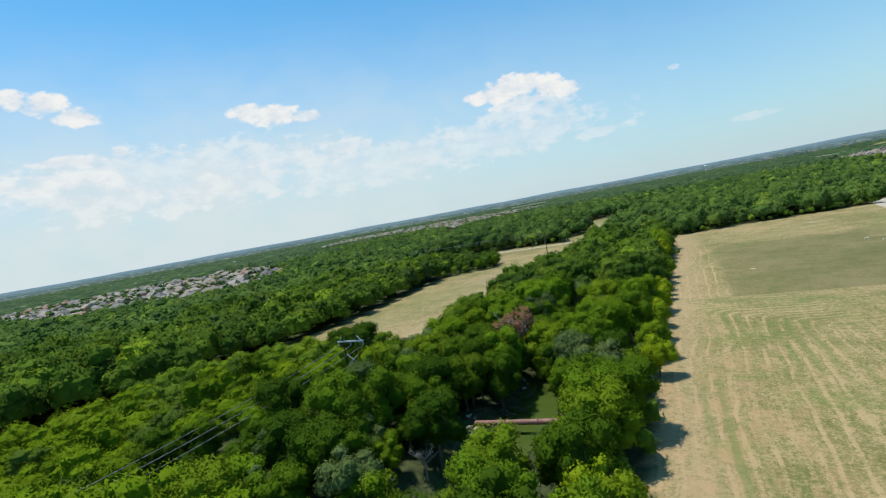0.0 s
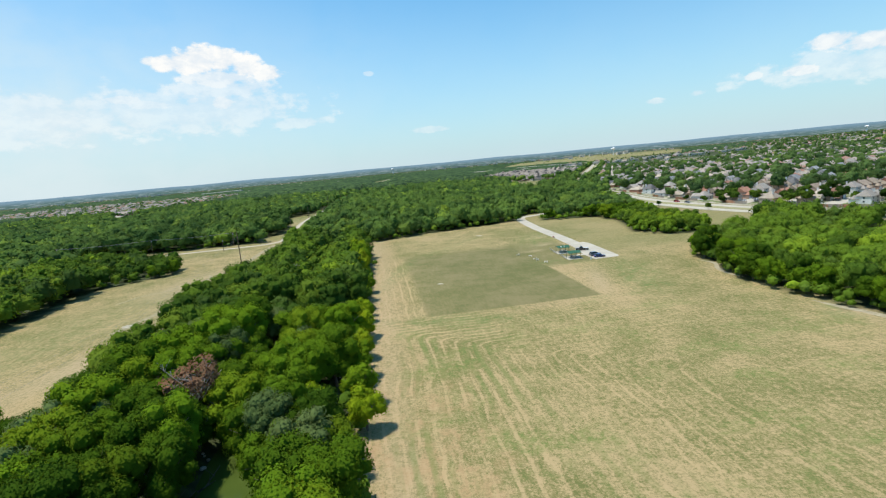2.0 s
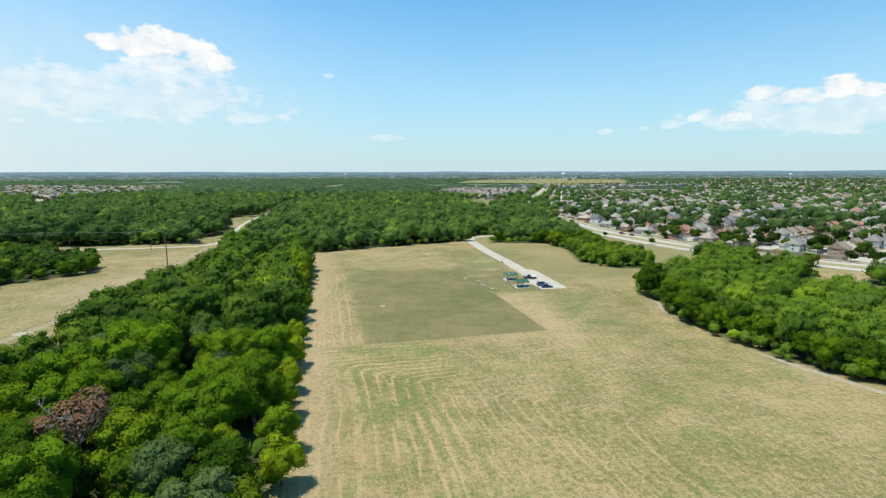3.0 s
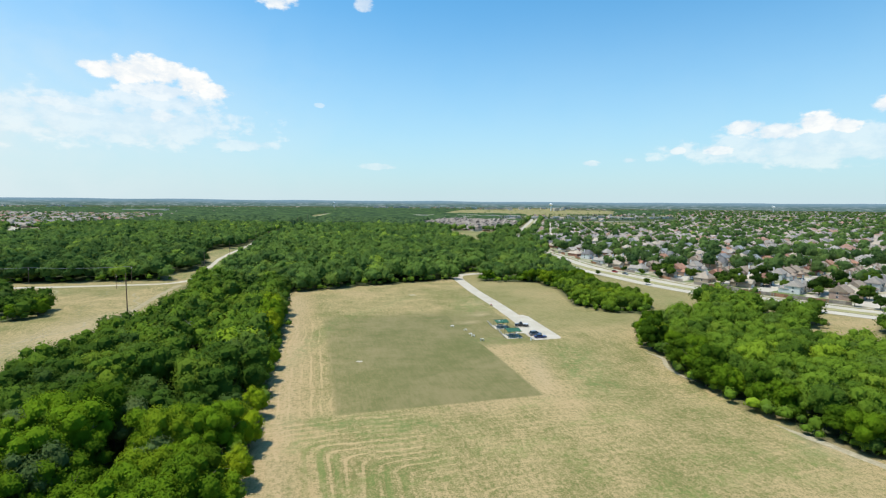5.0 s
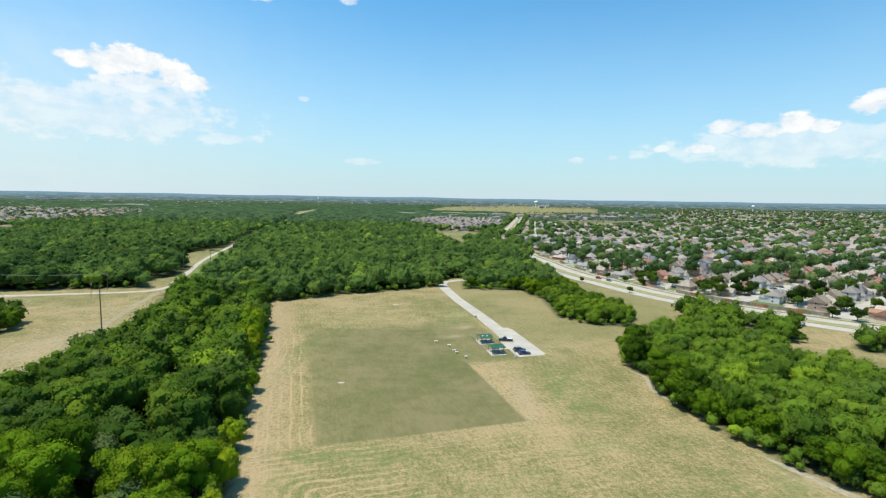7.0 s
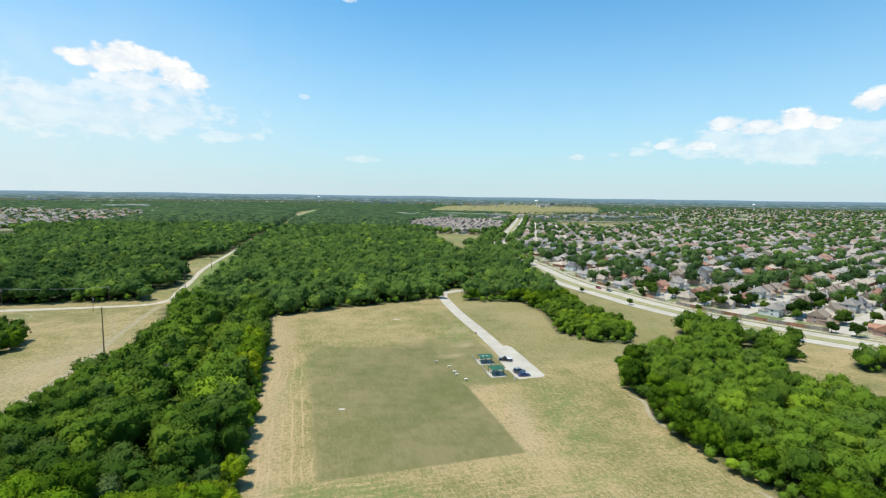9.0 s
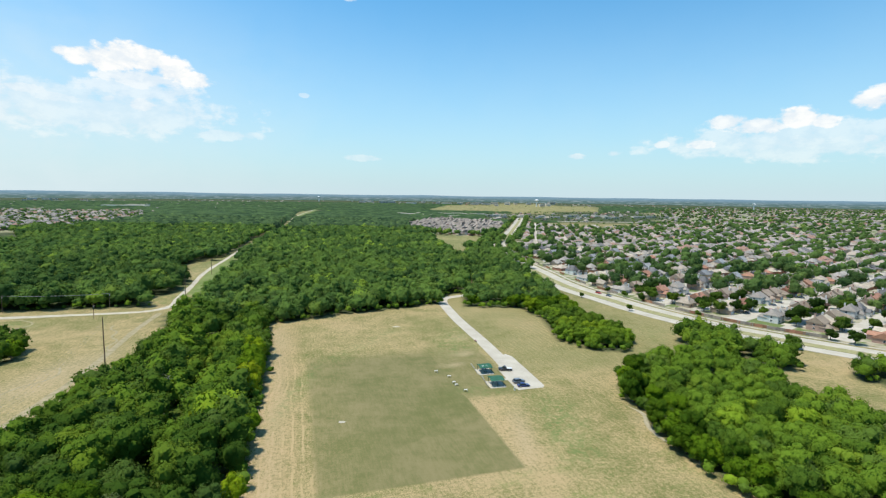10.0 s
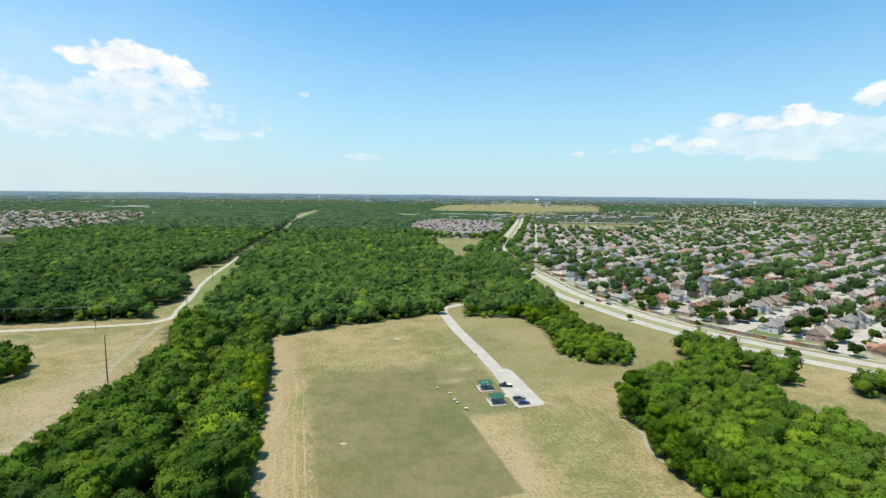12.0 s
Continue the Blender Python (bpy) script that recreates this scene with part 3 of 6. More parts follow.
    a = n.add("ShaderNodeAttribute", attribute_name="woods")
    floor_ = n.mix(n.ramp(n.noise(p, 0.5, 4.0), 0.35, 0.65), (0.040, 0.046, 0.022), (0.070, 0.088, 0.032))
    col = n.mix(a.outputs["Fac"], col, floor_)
    a = n.add("ShaderNodeAttribute", attribute_name="town")
    yard = n.mix(n.ramp(n.noise(p, 0.07, 4.0, 0.65), 0.45, 0.56), (0.13, 0.16, 0.055), (0.36, 0.31, 0.22))
    col = n.mix(a.outputs["Fac"], col, yard)
    n.put(b.inputs["Base Color"], col)
    bp = n.add("ShaderNodeBump")
    bp.inputs["Strength"].default_value, bp.inputs["Distance"].default_value = 0.6, 0.12
    n.put(bp.inputs["Height"], n.math("ADD", tuft, n.math("MULTIPLY", streak, 0.7)))
    n.put(b.inputs["Normal"], bp.outputs[0])
    return m


GROUND = build_ground_material()
ground_me = big_mesh("ground", np.stack([vx, vy, gz(vx, vy)], -1), gf, GROUND, True)
ground = tagged(new("ground", ground_me), "dry mown grassland with straw-coloured swaths and green patches", "ground", kind="structure")


def blob(x, y, cx, cy, rx, ry):
    return np.clip(1.6 - 1.6 * np.hypot((x - cx) / rx, (y - cy) / ry), 0, 1)


def field_mask(name, values):
    ground_me.attributes.new(name, "FLOAT", "POINT").data.foreach_set("value", np.asarray(values, np.float32))


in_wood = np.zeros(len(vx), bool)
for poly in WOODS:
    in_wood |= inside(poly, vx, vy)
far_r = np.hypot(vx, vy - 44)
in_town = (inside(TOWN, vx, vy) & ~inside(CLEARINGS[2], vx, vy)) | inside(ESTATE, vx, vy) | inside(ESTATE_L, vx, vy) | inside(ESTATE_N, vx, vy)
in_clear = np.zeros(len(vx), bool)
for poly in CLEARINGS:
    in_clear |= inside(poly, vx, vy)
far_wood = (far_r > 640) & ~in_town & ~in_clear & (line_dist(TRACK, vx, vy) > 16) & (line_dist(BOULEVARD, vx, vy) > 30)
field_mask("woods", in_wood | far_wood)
field_mask("town", in_town)
lush = blob(vx, vy, 29, 194, 11, 36) + 0.55 * blob(vx, vy, -160, 150, 26, 70) + blob(vx, vy, -4, 285, 13, 32) + blob(vx, vy, 6, 222, 16, 8) * 0.6 + blob(vx, vy, -30, 150, 34, 6) + blob(vx, vy, -63, 215, 5, 45) * 0.8 + 0.55 * np.clip(1.4 - line_dist([(-58, 255), (-38, 300)], vx, vy) / 4, 0, 1) + 0.8 * inside(CLEARINGS[0], vx, vy) + blob(vx, vy, -236, 301, 18, 10) + 0.9 * inside(CLEARINGS[6], vx, vy) + 0.9 * inside(CLEARINGS[4], vx, vy) + 0.35 * inside(CLEARINGS[3], vx, vy) + blob(vx, vy, -203, 372, 12, 12) + blob(vx, vy, -246, 515, 18, 60) \
    + 0.9 * (line_dist(TRACK, vx, vy) < 15) * (vy > 350) + blob(vx, vy, 66, 146, 5, 14) + blob(vx, vy, 100, 305, 18, 20) * 0.5
field_mask("lush", np.clip(lush, 0, 1))
bare = blob(vx, vy, -92, 84, 10, 12) + 0.9 * blob(vx, vy, -126, 140, 9, 48) + 0.6 * blob(vx, vy, -141, 195, 9, 40) + 0.8 * blob(vx, vy, -2, 292, 4, 6) + 0.8 * blob(vx, vy, -1, 266, 5, 5) + 0.8 * blob(vx, vy, -6, 250, 5, 5) + blob(vx, vy, -160, 225, 16, 50) * 0.7 + 0.6 * np.clip(1 - np.abs(line_dist(STRIP[1:10], vx, vy) - 5) / 6, 0, 1) * (vx > -100) + blob(vx, vy, 69, 146, 5, 9) + blob(vx, vy, 57, 199, 3, 10) \
    + blob(vx, vy, 14, 190, 4, 26) * 0.6
field_mask("bare", np.clip(bare, 0, 1))


# ---- roads, drive, tracks ----
def ribbon(name, line, width, mat, z=0.03, thick=0.25, offset=0.0, mod=None):
    """A paved strip with real thickness along a line; mod(i) widens it."""
    P = np.array(line)
    T = np.gradient(P, axis=0)
    T /= np.linalg.norm(T, axis=1)[:, None]
    Nn = np.stack([T[:, 1], -T[:, 0]], -1)
    w = np.full(len(P), width / 2.0) if mod is None else np.array([width / 2 * mod(i) for i in range(len(P))])
    L, R = P + Nn * (offset - w)[:, None], P + Nn * (offset + w)[:, None]
    hz = gz(P[:, 0], P[:, 1])
    hz = np.maximum(hz, 0) + z
    n = len(P)
    V = np.concatenate([np.c_[L, hz], np.c_[R, hz], np.c_[L, hz - thick], np.c_[R, hz - thick]])
    F = []
    for i in range(n - 1):
        a, b, c, d = i, i + 1, n + i, n + i + 1
        F += [(a, c, d, b), (2 * n + i, a, b, 2 * n + i + 1), (c, 3 * n + i, 3 * n + i + 1, d)]
    return new(name, big_mesh(name, V, np.array(F), mat))


rng = np.random.default_rng(5)
wig = rng.uniform(0.85, 1.2, 2000)
tagged(ribbon("track", TRACK, 4.6, GRAVEL, 0.04, mod=lambda i: wig[i] * (1.0 if i < 24 else 0.8)), "pale gravel service track along the power line", "track", kind="structure")
VERGE = mottled("verge_grass", (0.115, 0.155, 0.04), (0.20, 0.22, 0.075), 0.12, 0.95, grain=3)
tagged(ribbon("verge", [q for q in TRACK if q[1] > 372], 13.0, VERGE, 0.018, offset=9.2, mod=lambda i: 0.8 + 0.2 * wig[i + 700]), "bright green grass verge beside the gravel track", "verge", kind="structure")
tagged(ribbon("driveway", DRIVE, 6.4, CONCRETE, 0.05), "pale concrete driveway curving out of the trees", "driveway", kind="structure")
for off, nm in ((-8.0, "road_1"), (8.0, "road_2")):
    tagged(ribbon(nm, BOULEVARD, 8.6, CONCRETE, 0.10, offset=off), "pale concrete carriageway of a divided boulevard", "road", kind="structure")
tagged(ribbon("median", BOULEVARD, 7.2, MEDIAN, 0.22, 0.4), "grass median with a concrete kerb", "median", kind="structure")
tagged(ribbon("road_3", smooth_line([(60, 1462), (250, 1500), (480, 1492), (800, 1520), (1100, 1600)], 30), 20, CONCRETE, 0.3), "pale concrete cross road far off", "road", kind="structure")
tagged(ribbon("road_4", [(x - 18, y) for x, y in FAR_ROAD], 10, CONCRETE, 0.12), "pale concrete road beside far houses", "road", kind="structure")
tagged(ribbon("pavement", BOULEVARD, 2.0, CONCRETE, 0.12, offset=16.5), "concrete pavement beside the boulevard", "pavement", kind="structure")

DIRT = mottled("worn_dirt", (0.23, 0.195, 0.10), (0.37, 0.30, 0.19), 0.35, 0.95, grain=12)
tagged(ribbon("path", smooth_line([(-140, 150), (-143, 190), (-151, 231), (-160, 262), (-170, 295), (-179, 332)], 6), 3.0, DIRT, 0.015, mod=lambda i: wig[i + 300]), "pale worn vehicle path through the hay field", "path", kind="structure")

for k, pts in enumerate(([(-187, 303), (-184, 296), (-177, 291), (-174, 282), (-167, 276), (-165, 266), (-158, 258)], [(-165, 238), (-160, 231), (-160, 224), (-164, 217), (-165, 208), (-171, 200), (-173, 188)], [(-258, 312), (-240, 309), (-231, 303), (-230, 295), (-238, 289)])):
    tagged(ribbon(f"path_{k + 2}", smooth_line(pts, 3), 0.9, DIRT, 0.018, mod=lambda i: wig[i + 500]), "thin worn winding path in the hay field", "path", kind="structure")

BANK = mottled("bare_bank", (0.24, 0.21, 0.13), (0.42, 0.36, 0.25), 0.7, 0.95)
for k, (pts, wid) in enumerate((([(64, 156), (66.5, 151), (69.5, 146), (73, 139.5), (77, 133), (82, 126)], 2.0), ([(54, 212), (57.5, 205), (55.8, 197), (56, 190), (58.5, 183)], 1.3))):
    ln = smooth_line(pts, 1.5)
    tagged(ribbon(f"dirt_bank_{k + 1}", ln, wid, BANK, 0.02, mod=lambda i: wig[i * 3 + 900] * min(1.0, (i + 0.2) / 4, (len(ln) - 0.8 - i) / 4)), "pale bare earth along the wood's foot", "bank", kind="structure")

# parking lot: an open slab at the end of the drive
bm = bmesh.new()
vs = [bm.verts.new((x, y, 0.055)) for x, y in ((15.2, 263), (18.4, 266), (21.0, 262.5), (29.0, 228.6), (28.2, 226.6), (18.6, 223.6), (17.4, 226), (13.0, 245))]
fc = bm.faces.new(vs)
ex = bmesh.ops.extrude_face_region(bm, geom=[fc])
bmesh.ops.translate(bm, verts=[v for v in ex["geom"] if isinstance(v, bmesh.types.BMVert)], vec=(0, 0, 0.008))
bmesh.ops.recalc_face_normals(bm, faces=bm.faces)
tagged(part("parking_lot", bm, CONCRETE), "pale gravelly concrete parking lot at the drive's end", "parking lot", kind="structure")

# creek water
P = np.array(CREEK)
m, n, b = material("creek_water", 0.12)
pn = n.add("ShaderNodeNewGeometry").outputs["Position"]
n.put(b.inputs["Base Color"], n.mix(n.noise(pn, 0.3, 3.0), (0.050, 0.078, 0.014), (0.072, 0.102, 0.020)))
b.inputs["Specular IOR Level"].default_value = 0.2
water = ribbon("water", CREEK, 10.0, m, -1.95, 0.3)
tagged(water, "still murky olive-green creek water", "water", kind="structure")


# ---- trees ----
def ico(sub):
    bm = bmesh.new()
    bmesh.ops.create_icosphere(bm, subdivisions=sub, radius=1.0)
    V = np.array([v.co[:] for v in bm.verts])
    F = np.array([[v.index for v in f.verts] for f in bm.faces])
    bm.free()
    return V, F


ICO1 = ico(1)
DOME = (ICO1[0], ICO1[1][ICO1[0][ICO1[1]][:, :, 2].mean(1) > -0.4])     # the lower side of joined crowns is never seen


def crown_arrays(seed, R, H, blobs, cards, size, low=0.25, hull=ICO1, spread=1.0, core=0.90, main=0.62, up=0.22):
    """A crown of lumps clad with many small leaf sprays. Returns triangles."""
    r = np.random.default_rng(seed)
    C, S = [np.array((0, 0, H * (low + 1) / 2))], [R * main]
    for i in range(blobs):
        a = 2.4 * i + r.uniform(-0.5, 0.5)
        e = r.uniform(-0.55, 1.0)
        k = R * r.uniform(0.45, 0.72) * spread
        C.append(np.array((math.cos(a) * k * math.cos(e * 0.9), math.sin(a) * k * math.cos(e * 0.9), H * (low + 1) / 2 + e * H * (1 - low) * 0.36)))
        S.append(R * r.uniform(0.22, 0.44) * (1.0 if blobs < 12 else 0.88))
    C, S = np.array(C), np.array(S)
    zs = H * (1 - low) / 2 / R
    V, F, N, k = [], [], [], 0
    mid_c = np.array((0, 0, H * (low + 1) / 2 - 0.12 * H))

    def outward(p, d, loose):
        o = (p - mid_c) / np.array((R, R, H * (1 - low) / 2))
        v = 0.5 * d + 0.6 * o / (np.linalg.norm(o, axis=-1, keepdims=True) + 1e-6) + r.normal(size=3) * loose + np.array((0, 0, up))
        return v / (np.linalg.norm(v, axis=-1, keepdims=True) + 1e-6)

    for c, s in zip(C, S):
        hv = hull[0] * (s * core) * r.uniform(0.88, 1.1, (len(hull[0]), 1))
        hv[:, 2] *= min(1.15, max(0.8, zs))
        V.append(hv + c)
        N.append(outward(hv + c, hull[0], 0.0))
        F.append(hull[1] + k)
        k += len(hv)
    w = S ** 2 / (S ** 2).sum()
    made = 0
    while made < cards:
        i = r.choice(len(C), p=w)
        d = r.normal(size=3)
        d /= np.linalg.norm(d)
        if d[2] < -0.55:
            continue
        p = C[i] + d * S[i] * r.uniform(0.84, 1.18) * np.array((1, 1, min(1.15, max(0.8, zs))))
        dd = np.linalg.norm(C - p, axis=1) / S
        if (dd < 0.7).any():
            continue
        nrm = d + r.normal(size=3) * 0.45
        nrm /= np.linalg.norm(nrm)
        t = np.cross(nrm, r.normal(size=3))
        t /= np.linalg.norm(t)
        u = np.cross(nrm, t)
        a, b_ = size * r.uniform(0.6, 1.25), size * r.uniform(0.35, 0.8)
        V.append(np.array([p - t * a - u * b_, p + t * a - u * b_ * r.uniform(0.2, 1.0), p + u * b_ * 1.5 + t * a * r.uniform(-0.6, 0.6)]))
        N.append(np.repeat(outward(p, d, 0.16)[None], 3, 0))
        F.append(np.array([[0, 1, 2]]) + k)
        k += 3
        made += 1
    V = np.concatenate(V)
    V[:, 2] = np.maximum(V[:, 2], 0.15)
    return V, np.concatenate(F), np.concatenate(N)


def limb_mesh(seed, H, R, twigs=5, r0=0.22, depth=1):
    """Tapered trunk with forking limbs."""
    r = random.Random(seed)
    bm = bmesh.new()
    top = Vector((r.uniform(-0.4, 0.4), r.uniform(-0.4, 0.4), H * 0.5))
    mid_ = Vector((top.x * 0.3, top.y * 0.6, H * 0.25))
    tube(bm, (0, 0, -0.4), mid_, r0 * 1.25, r0 * 0.9)
    tube(bm, mid_, top, r0 * 0.9, r0 * 0.65)
    for i in range(twigs):
        a = i * 2.4 + r.uniform(-0.4, 0.4)
        s = mid_.lerp(top, r.uniform(0.3, 1.0))
        e = s + Vector((math.cos(a) * R * r.uniform(0.5, 0.85), math.sin(a) * R * r.uniform(0.5, 0.85), H * r.uniform(0.12, 0.42)))
        tube(bm, s, e, r0 * 0.45, r0 * 0.12, 5)
        for j in range(2 * depth):
            s2 = s.lerp(e, r.uniform(0.35, 0.9))
            e2 = s2 + Vector((r.uniform(-1, 1), r.uniform(-1, 1), r.uniform(0.2, 1))) * R * 0.3
            tube(bm, s2, e2, r0 * 0.18, r0 * 0.06, 4)
            if depth > 1:
                for q in range(2):
                    s3 = s2.lerp(e2, r.uniform(0.3, 0.9))
                    tube(bm, s3, s3 + Vector((r.uniform(-1, 1), r.uniform(-1, 1), r.uniform(0, 0.8))) * R * 0.2, r0 * 0.08, r0 * 0.03, 3)
    return bm


def tree_proto(name, seed, R, H, blobs, cards, size, leaf, label, low=0.25, twigs=5, depth=1, spread=1.0, bark=None, core=0.90):
    root = tagged(new(name), label, "tree")
    part("trunk", limb_mesh(seed, H, R, twigs, 0.05 + 0.02 * H, depth), bark or BARK, root)
    if cards:
        V, F, N = crown_arrays(seed, R, H, blobs, cards, size, low, spread=spread, core=core)
        cr = new("crown", big_mesh("crown", V, F, leaf, puff=N))
        cr.parent = root
    return root


GREEN_LABEL = "broad green deciduous tree in the creek-side wood"
PROTOS = [tree_proto("tree", 11 + i, 4.9, 9.6 + 0.7 * (i % 4), 15 + 2 * i, 3500, 0.185, LEAF, GREEN_LABEL, low=0.06, spread=1.10, core=0.87) for i in range(6)]
GREY = [tree_proto("tree", 31 + i, 4.4, 9.5, 18, 2800, 0.18, LEAF_GREY, "grey-green leafy tree with pale twigs", low=0.14) for i in range(2)]
LIME = [tree_proto("tree", 41 + i, 4.0, 8.6, 16, 2600, 0.19, LEAF_LIME, "bright yellow-green tree at the wood's edge", low=0.02, core=0.86) for i in range(2)]
DYING = [tree_proto("tree", 51, 4.4, 9.6, 12, 900, 0.24, LEAF_RED, "dying tree with sparse reddish-brown leaves", low=0.3, twigs=14, depth=2, bark=DEADWOOD, core=0.35)]
BARE = [tree_proto("tree", 61, 3.6, 8.0, 0, 0, 0, LEAF, "leafless grey dead tree with bare twigs", twigs=13, depth=2, bark=DEADWOOD)]
BRIGHT = [tree_proto("tree", 45 + i, 4.6, 9.0, 18, 2800, 0.19, LEAF_BUSH, "sunlit bright green tree beside the power line", low=0.04, core=0.86) for i in range(2)]
for k, pr in enumerate(BRIGHT + PROTOS + GREY + LIME + DYING + BARE):
    pr["free"] = 1


def plant(kinds, x, y, s=1.0, group="", label="", sx=1.0):
    """The first use places the built tree itself; later ones copy it."""
    pr = kinds[int(rng.integers(len(kinds)))]
    mtx = Matrix.LocRotScale((x, y, gz1(x, y)), Euler((0, 0, rng.uniform(0, 6.28))), (s * sx, s * sx, s))
    if pr.get("free"):
        del pr["free"]
        pr.matrix_world = mtx
        ob = pr
    else:
        ob = copy_thing(pr, mtx)
        ob.matrix_world = mtx
    return tagged(ob, label, "", group)


def jitter(x0, x1, y0, y1, step, seed):
    r = np.random.default_rng(seed)
    X, Y = np.meshgrid(np.arange(x0, x1, float(step)), np.arange(y0, y1, step * 0.9))
    X[1::2] += step / 2
    X, Y = X.ravel() + r.uniform(-0.38, 0.38, X.size) * step, Y.ravel() + r.uniform(-0.38, 0.38, Y.size) * step
    return X, Y


# trees of the creek-side strip, one by one
tx, ty = jitter(-160, 0, -20, 335, 6.6, 3)
ok = inside(STRIP, tx, ty) & (line_dist(CREEK, tx, ty) > np.where(ty < 82, 4.6, 2.2)) & (line_dist(POWER[:2], tx, ty) > 3.6)
OPENING = [(-60, 57), (-61, 64), (-59, 72), (-57, 80), (-52, 81), (-45, 74), (-36, 65), (-33, 55), (-38, 45), (-49, 44)]
ok &= ~(inside(OPENING, tx, ty) | (np.hypot(tx + 68, ty - 92) < 4.8) | (np.hypot(tx + 56, ty - 47) < 4))
ok &= line_dist(STRIP[:10], tx, ty) > 2.2
tx, ty = tx[ok], ty[ok]
near = (ty < 140) & (tx > -100) & (ty > 20)
FINE_TREES, STUFF_TREES = [], []            # x, y, scale, of trees that are joined into woods
edge_d = line_dist(STRIP[:11], tx, ty)
for x, y, nr, ed in zip(tx, ty, near, edge_d):
    s = rng.uniform(0.78, 1.3) if x > -92 else rng.uniform(0.7, 1.0) if y < 140 else rng.uniform(0.85, 1.2)
    if not nr:
        (FINE_TREES if y < 185 else STUFF_TREES).append((x, y, s))
        continue
    u = rng.random()
    if ed < 11 and u < 0.5 and (86 < y < 150 or y < 60):
        plant(LIME, x, y, s * 0.9, "trees of the creek strip")
    elif u < 0.18:
        plant(GREY, x, y, s, "trees of the creek strip")
    else:
        plant(PROTOS, x, y, s, "trees of the creek strip")
for x, y, s in [(-108.5, 76.5, 1.1), (-115, 83, 1.15), (-106.5, 84, 1.0), (-121.5, 80, 1.1), (-114, 75.5, 1.05)]:
    plant(PROTOS, x, y, s, "trees of the creek strip")
for x, y, s in [(-80, 219, 1.3), (-86, 236, 1.4), (-90, 247, 1.4), (-77, 211, 1.1), (-83, 228, 1.35), (-87.5, 242, 1.2)]:
    plant(LIME, x, y, s, "trees of the creek strip")
for x, y, s in [(-37, 92, 0.9), (-41, 101, 1.0), (-45, 113, 0.95), (-48, 124, 0.85), (-52, 138, 0.9), (-57, 152, 0.85), (-66, 186, 0.8)]:
    plant(LIME, x, y, s, "trees of the creek strip")
for x, y, s in [(-65.5, 87.0, 0.85), (-62.5, 90.5, 0.8)]:
    plant(PROTOS, x, y, s, "trees of the creek strip")
for x, y, s in [(-121, 77, 1.1), (-124.5, 71.5, 1.2), (-129, 67, 1.2), (-134, 62, 1.2), (-139, 57, 1.15), (-144, 50, 1.2), (-147, 43, 1.2), (-150, 35, 1.15), (-127, 61, 1.1), (-133, 54, 1.15), (-138, 46, 1.1), (-142, 37, 1.1), (-119, 68, 1.0)]:
    plant(BRIGHT, x, y, s, "trees of the creek strip")
for x, y, s in [(-60.5, 43.5, 0.65), (-63.5, 51, 0.7), (-66.5, 60, 0.75), (-64.5, 69, 1.0), (-63.5, 77, 0.95), (-66, 84, 0.9), (-53.5, 84.5, 0.7)]:
    plant(PROTOS, x, y, s, "trees of the creek strip")
plant(DYING, -69.5, 93.5, 1.4, "trees of the creek strip")
plant(BARE, -107.5, 210.0, 1.25, "trees of the creek strip")
plant(BARE, -56.0, 47.0, 0.85, "trees of the creek strip")
plant(BARE, -64.5, 72.0, 0.75, "trees of the creek strip")
plant(BARE, -40.0, 72.0, 0.8, "trees of the creek strip")


# woods joined into stuff, out of light crowns
def wood_protos(n, cards, size, hull, blobs, seed):
    return [crown_arrays(seed + i, 5.1, 10.0, blobs, cards, size, 0.05, hull, core=0.88, main=0.82, up=0.32) for i in range(n)]


NEARP = wood_protos(7, 900, 0.24, DOME, 14, 121)
FINEP = wood_protos(8, 700, 0.28, DOME, 11, 111)
MIDP = wood_protos(12, 200, 0.52, DOME, 5, 71)
LOWP = wood_protos(10, 40, 0.85, DOME, 1, 91)
TINYP = wood_protos(8, 14, 1.1, DOME, 0, 95)


def scatter(name, pts, protos, mat, label, category="woods", seed=1, bias=0.0):
    r = np.random.default_rng(seed)
    Vs, Fs, Ts, Ns, k = [], [], [], [], 0
    for x, y, s in pts:
        V, F, N = protos[int(r.integers(len(protos)))]
        a = r.uniform(0, 6.28)
        c, sn = math.cos(a) * s, math.sin(a) * s
        W = np.empty_like(V)
        W[:, 0], W[:, 1], W[:, 2] = V[:, 0] * c - V[:, 1] * sn + x, V[:, 0] * sn + V[:, 1] * c + y, V[:, 2] * s * r.uniform(0.85, 1.15) + gz1(x, y)
        Vs.append(W)
        Ns.append(np.stack([(N[:, 0] * c - N[:, 1] * sn) / s, (N[:, 0] * sn + N[:, 1] * c) / s, N[:, 2]], -1))
        Fs.append(F + k)
        Ts.append(np.full(len(V), min(1.0, max(0.03 + 0.1 * r.random(), bias + r.random() * 0.75 + 0.25 * (0.5 + 0.5 * math.sin(x * 0.03 + 2 * math.sin(y * 0.021)))))))
        k += len(V)
    V = np.concatenate(Vs)
    return tagged(new(name, big_mesh(name, V, np.concatenate(Fs), mat, False, np.concatenate(Ts), np.concatenate(Ns))), label, category, kind="stuff")


scatter("corridor_woods", [q for q in FINE_TREES if q[1] < 100], NEARP, LEAF_SUN, "dense bright green trees beside the power line", bias=0.25)
scatter("creek_woods", [q for q in FINE_TREES if q[1] >= 100], FINEP, LEAF_STUFF, "dense dark green trees along the creek", bias=-0.28)
scatter("strip_woods", STUFF_TREES, MIDP, LEAF_STUFF, "dense green deciduous trees along the creek", bias=-0.15)


